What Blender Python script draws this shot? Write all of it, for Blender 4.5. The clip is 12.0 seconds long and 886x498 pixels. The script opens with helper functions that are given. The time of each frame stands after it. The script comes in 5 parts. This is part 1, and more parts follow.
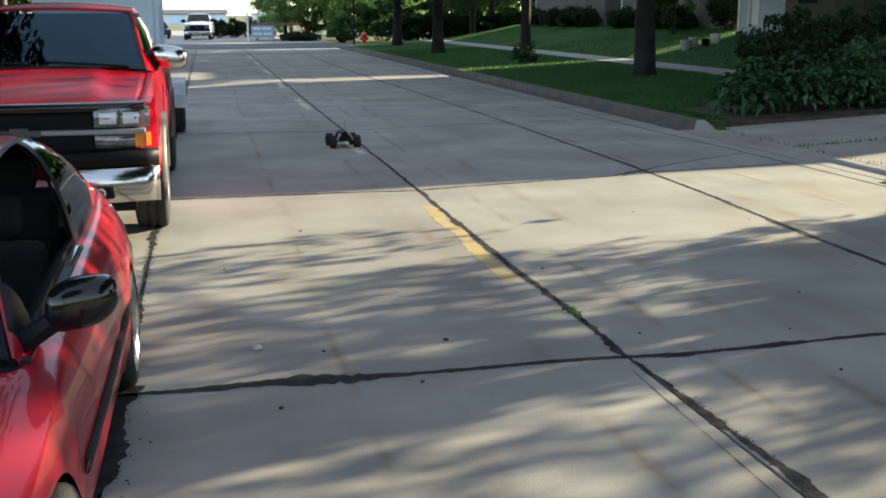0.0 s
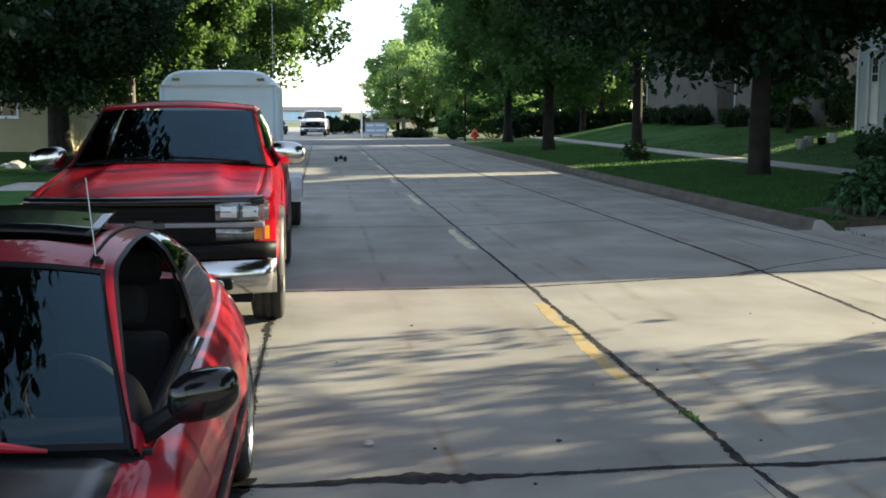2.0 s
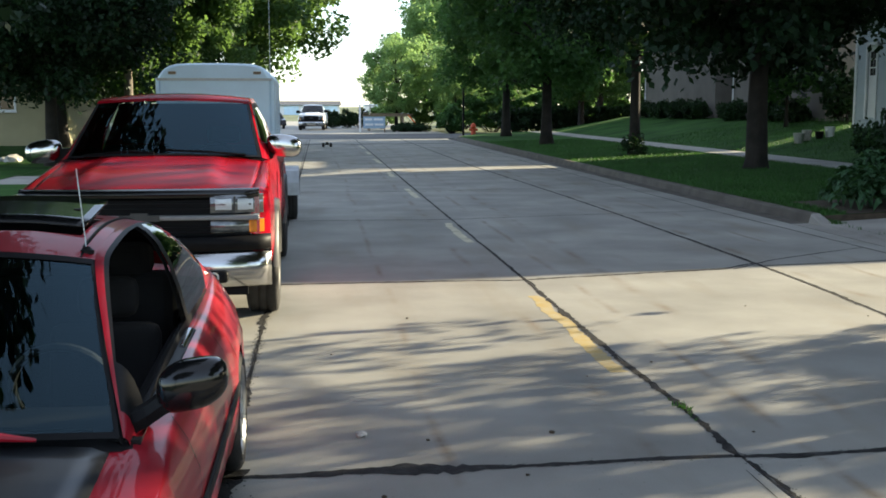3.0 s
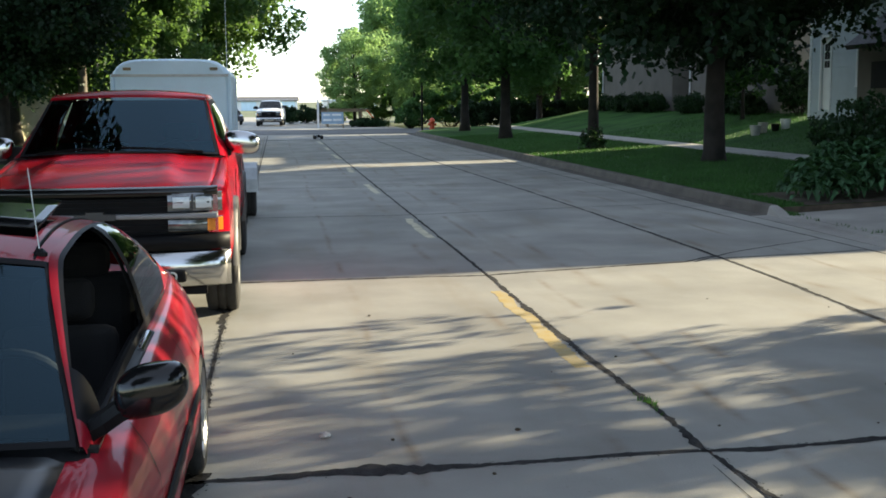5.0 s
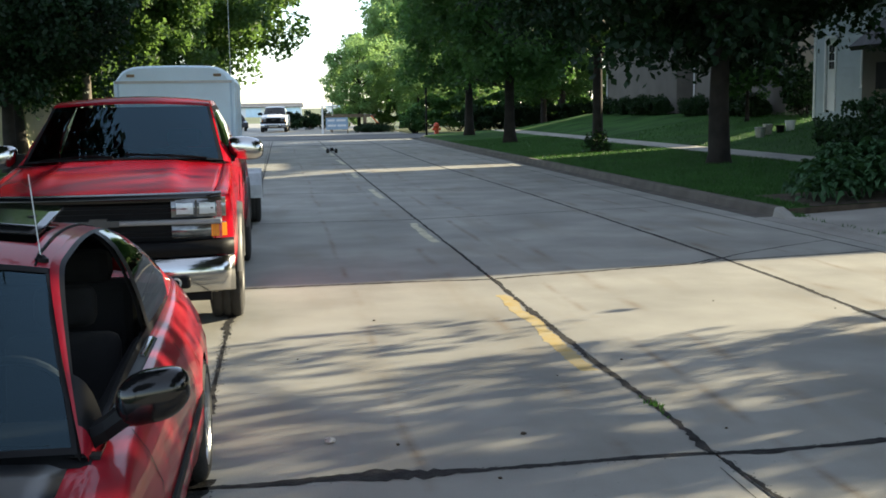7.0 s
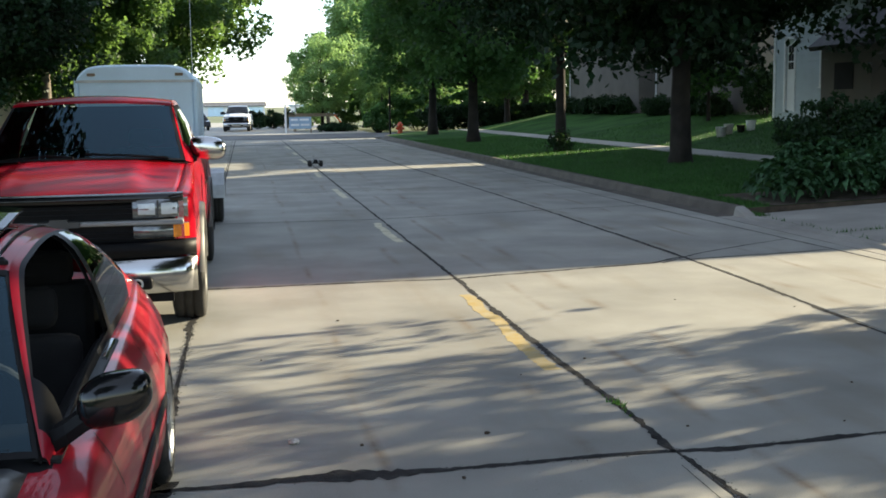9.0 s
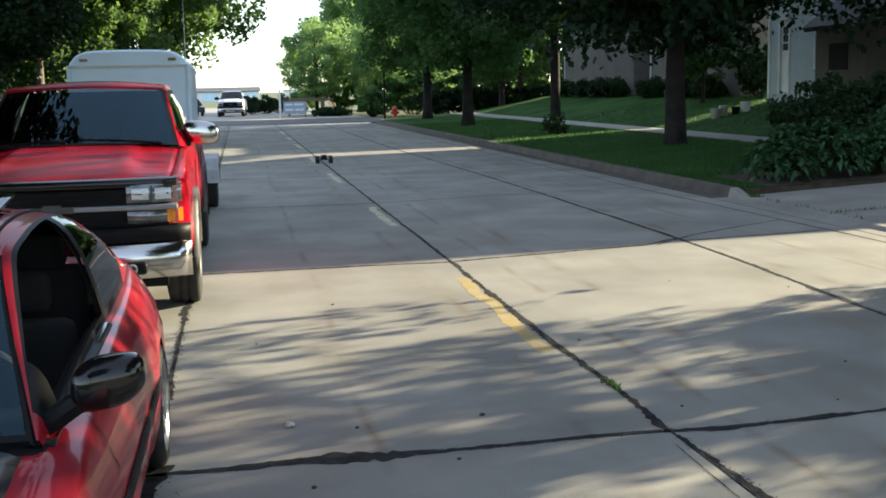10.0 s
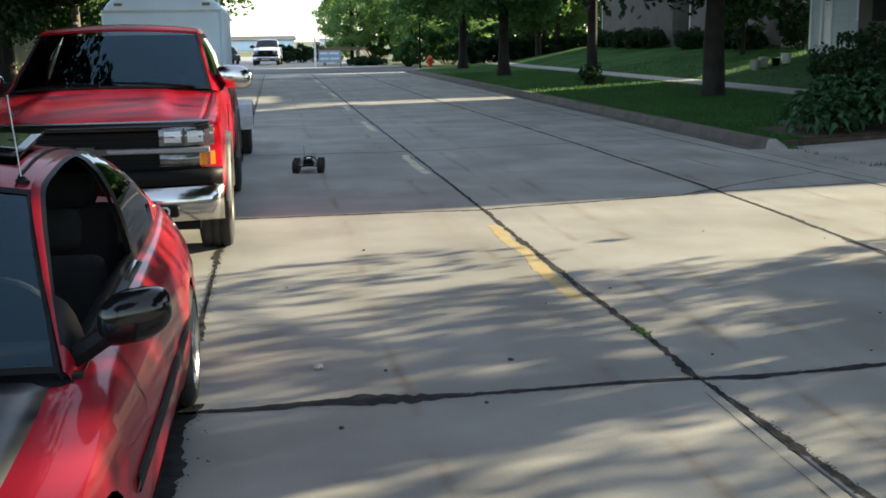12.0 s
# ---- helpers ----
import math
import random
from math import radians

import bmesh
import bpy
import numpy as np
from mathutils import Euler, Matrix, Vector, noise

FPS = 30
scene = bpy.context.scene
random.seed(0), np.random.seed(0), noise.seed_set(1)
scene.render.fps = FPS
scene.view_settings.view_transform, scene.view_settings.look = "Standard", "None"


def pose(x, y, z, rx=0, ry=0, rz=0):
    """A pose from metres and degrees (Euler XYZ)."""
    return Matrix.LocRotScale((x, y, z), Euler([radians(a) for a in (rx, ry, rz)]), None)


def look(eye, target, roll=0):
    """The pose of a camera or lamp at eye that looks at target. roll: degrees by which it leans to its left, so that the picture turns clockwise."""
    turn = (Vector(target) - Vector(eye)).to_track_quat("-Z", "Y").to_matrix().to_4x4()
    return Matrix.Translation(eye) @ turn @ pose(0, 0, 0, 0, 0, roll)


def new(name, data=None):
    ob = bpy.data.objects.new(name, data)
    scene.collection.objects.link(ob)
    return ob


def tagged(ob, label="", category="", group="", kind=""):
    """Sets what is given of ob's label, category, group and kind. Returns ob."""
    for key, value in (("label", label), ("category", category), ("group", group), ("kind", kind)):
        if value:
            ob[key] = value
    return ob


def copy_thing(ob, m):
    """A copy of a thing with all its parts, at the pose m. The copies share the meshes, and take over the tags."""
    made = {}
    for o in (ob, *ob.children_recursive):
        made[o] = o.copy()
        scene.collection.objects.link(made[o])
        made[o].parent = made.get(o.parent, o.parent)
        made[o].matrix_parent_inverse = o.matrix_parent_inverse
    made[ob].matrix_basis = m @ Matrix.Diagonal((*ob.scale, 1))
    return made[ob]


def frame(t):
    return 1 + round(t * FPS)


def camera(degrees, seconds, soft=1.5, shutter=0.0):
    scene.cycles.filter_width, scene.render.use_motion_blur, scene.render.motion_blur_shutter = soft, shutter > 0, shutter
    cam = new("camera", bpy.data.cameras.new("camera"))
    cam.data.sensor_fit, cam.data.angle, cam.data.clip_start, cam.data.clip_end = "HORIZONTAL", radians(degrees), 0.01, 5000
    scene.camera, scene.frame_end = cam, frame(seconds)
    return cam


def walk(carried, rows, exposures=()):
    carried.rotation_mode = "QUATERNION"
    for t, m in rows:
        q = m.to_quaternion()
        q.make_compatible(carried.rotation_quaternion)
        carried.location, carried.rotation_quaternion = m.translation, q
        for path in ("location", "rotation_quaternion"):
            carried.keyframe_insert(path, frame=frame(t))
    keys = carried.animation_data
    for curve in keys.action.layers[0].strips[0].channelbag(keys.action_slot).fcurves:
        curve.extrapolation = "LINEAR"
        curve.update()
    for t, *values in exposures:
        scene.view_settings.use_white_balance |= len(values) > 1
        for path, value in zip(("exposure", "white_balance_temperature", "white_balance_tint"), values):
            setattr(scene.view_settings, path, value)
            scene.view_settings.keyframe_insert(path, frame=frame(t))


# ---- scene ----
cam = camera(43.0, 12.0, soft=1.7)
PATH = [
    (0, (0.227, 0.367, 1.838), (0.629, 2.283, 1.429), -0.2),
    (0.5, (0.193, 0.386, 1.839), (0.491, 2.33, 1.475), -0.4),
    (1, (0.181, 0.409, 1.838), (0.423, 2.369, 1.519), -0.7),
    (1.5, (0.206, 0.419, 1.834), (0.426, 2.388, 1.558), -0.6),
    (2, (0.188, 0.409, 1.844), (0.408, 2.382, 1.602), 0.0),
    (2.5, (0.192, 0.395, 1.845), (0.402, 2.368, 1.598), -0.4),
    (3, (0.219, 0.399, 1.83), (0.441, 2.371, 1.578), 0.0),
    (3.5, (0.22, 0.402, 1.82), (0.501, 2.367, 1.574), 0.1),
    (5.5, (0.21, 0.496, 1.833), (0.502, 2.457, 1.569), -0.4),
    (6, (0.246, 0.498, 1.808), (0.529, 2.461, 1.551), -0.4),
    (6.5, (0.223, 0.505, 1.815), (0.494, 2.47, 1.561), -0.9),
    (8.5, (0.231, 0.482, 1.828), (0.572, 2.436, 1.578), -0.6),
    (9, (0.226, 0.49, 1.829), (0.572, 2.443, 1.574), -0.8),
    (9.5, (0.233, 0.483, 1.821), (0.576, 2.435, 1.554), -1.0),
    (10, (0.237, 0.483, 1.819), (0.589, 2.431, 1.536), -1.2),
    (10.5, (0.246, 0.485, 1.813), (0.596, 2.431, 1.514), -1.3),
    (11, (0.244, 0.467, 1.807), (0.587, 2.411, 1.482), -1.6),
    (11.5, (0.235, 0.474, 1.808), (0.54, 2.42, 1.462), -1.2),
    (12, (0.261, 0.506, 1.773), (0.55, 2.451, 1.406), -0.8),
]
walk(cam, [(t, look(e, a, r)) for t, e, a, r in PATH])

# ---- light ----
SUN_EL, SUN_AZ = 17.0, 20.0      # height of the sun; its bearing from +x towards +y
world = bpy.data.worlds.new("sky")
scene.world = world
world.use_nodes = True
wn = world.node_tree.nodes
wl = world.node_tree.links
sky = wn.new("ShaderNodeTexSky")
sky.sky_type, sky.sun_disc = "NISHITA", False
sky.sun_elevation, sky.sun_rotation = radians(SUN_EL), radians(90 - SUN_AZ)
sky.air_density, sky.dust_density, sky.ozone_density = 0.8, 0.25, 1.0
# thin bright summer haze over the whole sky
haze, both = wn.new("ShaderNodeBackground"), wn.new("ShaderNodeAddShader")
haze.inputs[0].default_value, haze.inputs[1].default_value = (0.89, 0.945, 1.0, 1), 0.16
wl.new(sky.outputs[0], wn["Background"].inputs[0])
wn["Background"].inputs[1].default_value = 0.09
wl.new(wn["Background"].outputs[0], both.inputs[0])
wl.new(haze.outputs[0], both.inputs[1])
wl.new(both.outputs[0], wn["World Output"].inputs[0])
sun = new("sun", bpy.data.lights.new("sun", "SUN"))
sun.data.energy, sun.data.angle, sun.data.color = 4.8, radians(0.42), (1.0, 0.875, 0.61)
sun_dir = Vector((math.cos(radians(SUN_EL)) * math.cos(radians(SUN_AZ)), math.cos(radians(SUN_EL)) * math.sin(radians(SUN_AZ)), math.sin(radians(SUN_EL))))
sun.matrix_world = look(sun_dir * 60, (0, 0, 0))
scene.view_settings.exposure = 1.78

# ---- materials ----
def material(name, color, rough=0.6, metal=0.0, vary=0.25, scale=3.0, fine=60.0, bump=0.0, second=None, coat=0.0, random_tint=0.0, island=0.0, spec=0.5):
    """Procedural surface: two scales of noise on the colour, roughness and relief."""
    m = bpy.data.materials.new(name)
    m.use_nodes = True
    nt = m.node_tree
    b = nt.nodes["Principled BSDF"]
    tc = nt.nodes.new("ShaderNodeTexCoord")
    big, small = nt.nodes.new("ShaderNodeTexNoise"), nt.nodes.new("ShaderNodeTexNoise")
    for n, sc in ((big, scale), (small, fine)):
        n.inputs["Scale"].default_value = sc
        n.inputs["Detail"].default_value = 5
        nt.links.new(tc.outputs["Object"], n.inputs["Vector"])
    ramp = nt.nodes.new("ShaderNodeMix")
    ramp.data_type = "RGBA"
    lo = tuple(c * (1 - vary) for c in color)
    hi = second or tuple(min(1, c * (1 + vary)) for c in color)
    ramp.inputs["A"].default_value, ramp.inputs["B"].default_value = (*lo, 1), (*hi, 1)
    mr = nt.nodes.new("ShaderNodeMapRange")
    mr.inputs["From Min"].default_value, mr.inputs["From Max"].default_value = 0.32, 0.68
    nt.links.new(big.outputs[0], mr.inputs["Value"])
    nt.links.new(mr.outputs[0], ramp.inputs["Factor"])
    hsv = nt.nodes.new("ShaderNodeHueSaturation")
    nt.links.new(ramp.outputs["Result"], hsv.inputs["Color"])
    val = nt.nodes.new("ShaderNodeMapRange")
    val.inputs["To Min"].default_value, val.inputs["To Max"].default_value = 1 - vary * 0.6, 1 + vary * 0.6
    nt.links.new(small.outputs[0], val.inputs["Value"])
    last = val.outputs[0]
    if random_tint or island:
        src = nt.nodes.new("ShaderNodeObjectInfo").outputs["Random"] if random_tint else nt.nodes.new("ShaderNodeNewGeometry").outputs["Random Per Island"]
        amount = random_tint or island
        r = nt.nodes.new("ShaderNodeMapRange")
        r.inputs["To Min"].default_value, r.inputs["To Max"].default_value = 1 - amount, 1 + amount
        nt.links.new(src, r.inputs["Value"])
        mul = nt.nodes.new("ShaderNodeMath")
        mul.operation = "MULTIPLY"
        nt.links.new(last, mul.inputs[0])
        nt.links.new(r.outputs[0], mul.inputs[1])
        last = mul.outputs[0]
    nt.links.new(last, hsv.inputs["Value"])
    nt.links.new(hsv.outputs[0], b.inputs["Base Color"])
    b.inputs["Roughness"].default_value, b.inputs["Metallic"].default_value = rough, metal
    b.inputs["Coat Weight"].default_value, b.inputs["Coat Roughness"].default_value = coat, 0.04
    b.inputs["Specular IOR Level"].default_value = spec
    if bump:
        bp = nt.nodes.new("ShaderNodeBump")
        bp.inputs["Strength"].default_value, bp.inputs["Distance"].default_value = bump, 0.01
        nt.links.new(small.outputs[0], bp.inputs["Height"])
        nt.links.new(bp.outputs[0], b.inputs["Normal"])
    return m


def leaf_material(name, color, through_color, share=0.4):
    m = material(name, color, 0.55, vary=0.25, scale=0.6, fine=9.0, island=0.35, spec=0.25)
    nt = m.node_tree
    out, b = nt.nodes["Material Output"], nt.nodes["Principled BSDF"]
    tr, mix = nt.nodes.new("ShaderNodeBsdfTranslucent"), nt.nodes.new("ShaderNodeMixShader")
    tr.inputs[0].default_value = (*through_color, 1)
    mix.inputs[0].default_value = share
    nt.links.new(b.outputs[0], mix.inputs[1])
    nt.links.new(tr.outputs[0], mix.inputs[2])
    nt.links.new(mix.outputs[0], out.inputs[0])
    return m


def glass_material(name, tint, rough=0.02, clear=0.6, ior=1.4, gloss_tint=(1, 1, 1)):
    """Thin car or window glass: mirror gloss over a tinted see-through sheet."""
    m = bpy.data.materials.new(name)
    m.use_nodes = True
    nt = m.node_tree
    for n in list(nt.nodes):
        if n.name != "Material Output":
            nt.nodes.remove(n)
    tr, gl, mix = nt.nodes.new("ShaderNodeBsdfTransparent"), nt.nodes.new("ShaderNodeBsdfGlossy"), nt.nodes.new("ShaderNodeMixShader")
    fr = nt.nodes.new("ShaderNodeFresnel")
    fr.inputs[0].default_value = ior
    tr.inputs[0].default_value = (*[c * clear for c in tint], 1)
    gl.inputs["Roughness"].default_value = rough
    gl.inputs["Color"].default_value = (*gloss_tint, 1)
    nt.links.new(fr.outputs[0], mix.inputs[0])
    nt.links.new(tr.outputs[0], mix.inputs[1])
    nt.links.new(gl.outputs[0], mix.inputs[2])
    nt.links.new(mix.outputs[0], nt.nodes["Material Output"].inputs[0])
    return m


def concrete_material():
    """Old road concrete: mottled grey, warm stains, dark oil and fine grit."""
    m = material("road_concrete", (0.266, 0.259, 0.234), 0.85, vary=0.22, scale=0.8, fine=110.0, bump=0.25, random_tint=0.04)
    nt = m.node_tree
    b = nt.nodes["Principled BSDF"]
    src = b.inputs["Base Color"].links[0].from_socket
    tc = nt.nodes.new("ShaderNodeNewGeometry")
    mp = nt.nodes.new("ShaderNodeMapping")
    mp.inputs["Scale"].default_value = (1.6, 0.35, 1)
    nt.links.new(tc.outputs["Position"], mp.inputs[0])
    n = nt.nodes.new("ShaderNodeTexNoise")
    n.inputs["Scale"].default_value, n.inputs["Detail"].default_value = 1.1, 6
    nt.links.new(mp.outputs[0], n.inputs["Vector"])
    r = nt.nodes.new("ShaderNodeMapRange")
    r.inputs["From Min"].default_value, r.inputs["From Max"].default_value = 0.52, 0.75
    r.inputs["To Max"].default_value = 0.55
    nt.links.new(n.outputs[0], r.inputs["Value"])
    mx = nt.nodes.new("ShaderNodeMix")
    mx.data_type = "RGBA"
    mx.inputs["B"].default_value = (0.205, 0.175, 0.13, 1)
    nt.links.new(r.outputs[0], mx.inputs["Factor"])
    nt.links.new(src, mx.inputs["A"])
    last = mx.outputs["Result"]
    # faint brown tracks along the lanes, broken up by noise
    def math_node(op, p, q=None):
        k = nt.nodes.new("ShaderNodeMath")
        k.operation = op
        for i, v in enumerate((p, q)):
            if v is None:
                continue
            if isinstance(v, (int, float)):
                k.inputs[i].default_value = v
            else:
                nt.links.new(v, k.inputs[i])
        return k.outputs[0]
    sep = nt.nodes.new("ShaderNodeSeparateXYZ")
    nt.links.new(tc.outputs["Position"], sep.inputs[0])
    wob, gaps, grit = nt.nodes.new("ShaderNodeTexNoise"), nt.nodes.new("ShaderNodeTexNoise"), nt.nodes.new("ShaderNodeTexNoise")
    for k, sc in ((wob, 0.2), (gaps, 0.9), (grit, 14.0)):
        k.inputs["Scale"].default_value, k.inputs["Detail"].default_value = sc, 4
        nt.links.new(tc.outputs["Position"], k.inputs["Vector"])
    xw = math_node("ADD", sep.outputs["X"], math_node("MULTIPLY", math_node("SUBTRACT", wob.outputs[0], 0.5), 0.35))
    total = None
    for x0, w in ((1.98, 0.07), (2.85, 0.06), (3.35, 0.09), (5.5, 0.10), (0.9, 0.05), (6.3, 0.06)):
        d = math_node("DIVIDE", math_node("ABSOLUTE", math_node("SUBTRACT", xw, x0)), w)
        f = math_node("MAXIMUM", math_node("SUBTRACT", 1.0, d), 0.0)
        total = f if total is None else math_node("MAXIMUM", total, f)
    rg = nt.nodes.new("ShaderNodeMapRange")
    rg.inputs["From Min"].default_value, rg.inputs["From Max"].default_value = 0.45, 0.62
    nt.links.new(gaps.outputs[0], rg.inputs["Value"])
    amount = math_node("MULTIPLY", math_node("MULTIPLY", total, rg.outputs[0]), math_node("MULTIPLY", grit.outputs[0], 1.15))
    m2 = nt.nodes.new("ShaderNodeMix")
    m2.data_type = "RGBA"
    m2.inputs["B"].default_value = (0.15, 0.10, 0.06, 1)
    nt.links.new(amount, m2.inputs["Factor"])
    nt.links.new(last, m2.inputs["A"])
    # fine dark grit and pits
    rp = nt.nodes.new("ShaderNodeTexVoronoi")
    rp.inputs["Scale"].default_value = 9.0
    nt.links.new(tc.outputs["Position"], rp.inputs["Vector"])
    pit = nt.nodes.new("ShaderNodeMapRange")
    pit.inputs["From Min"].default_value, pit.inputs["From Max"].default_value, pit.inputs["To Min"].default_value, pit.inputs["To Max"].default_value = 0.03, 0.07, 0.45, 0.0
    nt.links.new(rp.outputs["Distance"], pit.inputs["Value"])
    m3 = nt.nodes.new("ShaderNodeMix")
    m3.data_type = "RGBA"
    m3.inputs["B"].default_value = (0.10, 0.09, 0.075, 1)
    nt.links.new(pit.outputs[0], m3.inputs["Factor"])
    nt.links.new(m2.outputs["Result"], m3.inputs["A"])
    nt.links.new(m3.outputs["Result"], b.inputs["Base Color"])
    return m


CONCRETE = concrete_material()
WALK = material("walk_concrete", (0.33, 0.315, 0.28), 0.85, vary=0.15, scale=1.5, fine=120, bump=0.2, random_tint=0.05)
# weathered brown concrete, darkened further with the kerb's shade in the colour
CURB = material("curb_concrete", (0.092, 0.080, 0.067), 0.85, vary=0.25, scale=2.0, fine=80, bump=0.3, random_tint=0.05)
DRIVE = material("driveway_concrete", (0.27, 0.255, 0.23), 0.85, vary=0.18, scale=1.2, fine=120, bump=0.2, random_tint=0.05)
SEAL = material("joint_tar", (0.028, 0.027, 0.027), 0.9, vary=0.5, scale=9, fine=60, bump=0.8, spec=0.2)
YELLOW = material("yellow_paint", (0.52, 0.37, 0.11), 0.75, vary=0.22, scale=9, fine=70, second=(0.40, 0.33, 0.19))
FADED = material("faded_yellow_paint", (0.50, 0.455, 0.32), 0.75, vary=0.25, scale=5, fine=60)
GRASS = material("lawn_grass", (0.029, 0.088, 0.020), 0.9, vary=0.38, scale=0.8, fine=45, bump=0.8, second=(0.046, 0.118, 0.026), spec=0.1)
BLADE = leaf_material("grass_blade", (0.038, 0.110, 0.026), (0.08, 0.19, 0.036), 0.3)
SOIL = material("garden_soil", (0.06, 0.045, 0.03), 0.95, vary=0.4, scale=5, fine=50, bump=0.6)
GROUND = material("far_ground", (0.10, 0.12, 0.05), 0.95, vary=0.3, scale=0.1, fine=3)
ASPHALT = material("asphalt", (0.10, 0.098, 0.095), 0.85, vary=0.2, scale=0.6, fine=120, bump=0.3)
# near-black bark: the shade on the trunks is put into this colour
SHADED_BARK = material("bark", (0.022, 0.018, 0.0145), 0.95, vary=0.45, scale=3, fine=26, bump=1.0)
# the bark's own grey, kept for the trunk in the sun
GREY_BARK = material("grey_bark", (0.17, 0.145, 0.115), 0.95, vary=0.35, scale=3, fine=26, bump=1.0)
# near-black leaves: the deep shade of the crowns is put into the colour
LEAF_DARK = leaf_material("shaded_leaf", (0.010, 0.030, 0.011), (0.028, 0.07, 0.012), 0.18)
LEAF_LIGHT = leaf_material("honey_locust_leaf", (0.050, 0.105, 0.036), (0.18, 0.31, 0.07), 0.42)
LEAF_BUSH = leaf_material("bush_leaf", (0.014, 0.038, 0.014), (0.04, 0.09, 0.02), 0.25)
LEAF_MID = leaf_material("linden_leaf", (0.042, 0.104, 0.034), (0.13, 0.27, 0.06), 0.4)
# lightened leaves: the haze over the far trees is put into the colour
LEAF_AIRY = leaf_material("hazed_leaf", (0.13, 0.225, 0.09), (0.35, 0.52, 0.18), 0.5)
HOSTA = leaf_material("hosta_leaf", (0.042, 0.105, 0.046), (0.06, 0.14, 0.03), 0.2)
RED = material("red_car_paint", (0.26, 0.007, 0.018), 0.42, vary=0.10, scale=2, fine=300, coat=0.42, spec=0.13)
RED_TRUCK = material("red_truck_paint", (0.25, 0.003, 0.010), 0.22, vary=0.06, scale=2, fine=300, coat=0.05, spec=0.1)
RED_TRUCK.node_tree.nodes["Principled BSDF"].inputs["IOR"].default_value = 1.22
BLACK_HOOD = material("black_hood", (0.024, 0.026, 0.030), 0.33, vary=0.25, scale=4, fine=200, spec=0.45)
BLACK = material("black_plastic", (0.007, 0.007, 0.008), 0.5, vary=0.2, scale=8, fine=120, spec=0.12)
GLOSS_BLACK = material("gloss_black", (0.006, 0.006, 0.007), 0.10, vary=0.1, scale=8, fine=120, spec=0.45)
BAR = material("dull_chrome_bar", (0.26, 0.26, 0.27), 0.4, 0.25, vary=0.1, scale=6)
RUBBER = material("tyre_rubber", (0.022, 0.021, 0.02), 0.8, vary=0.3, scale=10, fine=80, bump=0.4)
CHROME = material("chrome", (0.50, 0.50, 0.50), 0.14, 1.0, vary=0.04, scale=4, fine=60)
ALLOY = material("alloy_rim", (0.42, 0.43, 0.44), 0.3, 0.8, vary=0.08, scale=6, fine=60)
GREY_TRIM = material("grey_cladding", (0.05, 0.05, 0.051), 0.5, vary=0.15, scale=6, fine=100)
INTERIOR = material("dark_upholstery", (0.006, 0.006, 0.007), 0.9, vary=0.3, scale=6, fine=150, bump=0.3)
# blue gloss tint puts the sky's colour into the windshield reflections
GLASS = glass_material("car_glass", (0.70, 0.85, 0.88), clear=0.36, ior=1.46, gloss_tint=(0.46, 0.76, 0.95))
TINT = glass_material("tinted_glass", (0.5, 0.55, 0.52), clear=0.25)
LENS = material("headlamp_lens", (0.17, 0.18, 0.185), 0.12, 0.6, vary=0.35, scale=14, fine=40, coat=1.0)
REFLECTOR = material("lamp_reflector", (0.62, 0.66, 0.70), 0.4, 0.2, vary=0.12, scale=16, coat=1.0)
DARK_RIM = material("dark_steel_rim", (0.07, 0.07, 0.07), 0.55, 0.4, vary=0.2, scale=8, fine=60)
AMBER = material("amber_lens", (0.8, 0.26, 0.02), 0.2, vary=0.15, scale=18, fine=60, coat=1.0)
WHITE = material("white_paint", (0.78, 0.79, 0.80), 0.4, vary=0.05, scale=2, fine=40)
TRAILER_WHITE = material("trailer_white", (0.62, 0.79, 0.92), 0.35, vary=0.06, scale=1.5, fine=30)
SIDING = material("white_siding", (0.45, 0.51, 0.55), 0.6, vary=0.06, scale=2, fine=40)
# tan stucco darkened: the houses' deep tree shade is put into the colour
STUCCO = material("shaded_stucco", (0.17, 0.155, 0.14), 0.9, vary=0.12, scale=1, fine=60, bump=0.3)
TAN = material("tan_siding", (0.36, 0.32, 0.19), 0.7, vary=0.08, scale=1, fine=40)
ROOF = material("grey_shingle", (0.07, 0.07, 0.075), 0.9, vary=0.3, scale=3, fine=30, bump=0.6)
PANE = glass_material("window_pane", (0.25, 0.28, 0.3), clear=0.15)
DARK = material("dark_room", (0.02, 0.02, 0.022), 0.9, vary=0.2)
ORANGE = material("orange_plastic", (0.80, 0.13, 0.03), 0.5, vary=0.1, scale=8)
HYDRANT = material("red_hydrant_paint", (0.62, 0.085, 0.03), 0.5, vary=0.15, scale=8)
STEEL = material("galvanised_steel", (0.42, 0.43, 0.44), 0.45, 0.6, vary=0.12, scale=8)
SIGN_BLUE = material("blue_sign_panel", (0.30, 0.42, 0.55), 0.5, vary=0.08, scale=3)
WOOD = material("weathered_wood", (0.22, 0.16, 0.10), 0.85, vary=0.25, scale=6)
STONE = material("grey_stone", (0.45, 0.43, 0.40), 0.9, vary=0.2, scale=10, fine=60, bump=0.4)


# ---- helpers for meshes ----
def part(name, bm, mat, parent=None, label="", smooth=False, bevel=0.0):
    """Links a bmesh as one mesh object under a thing or a part."""
    bmesh.ops.recalc_face_normals(bm, faces=bm.faces)
    me = bpy.data.meshes.new(name)
    if smooth:
        for f in bm.faces:
            f.smooth = True
    bm.to_mesh(me)
    bm.free()
    for one in (mat if isinstance(mat, (list, tuple)) else [mat]):
        me.materials.append(one)
    ob = new(name, me)
    ob.parent = parent
    if label:
        ob["label"] = label
    if bevel:
        bv = ob.modifiers.new("bevel", "BEVEL")
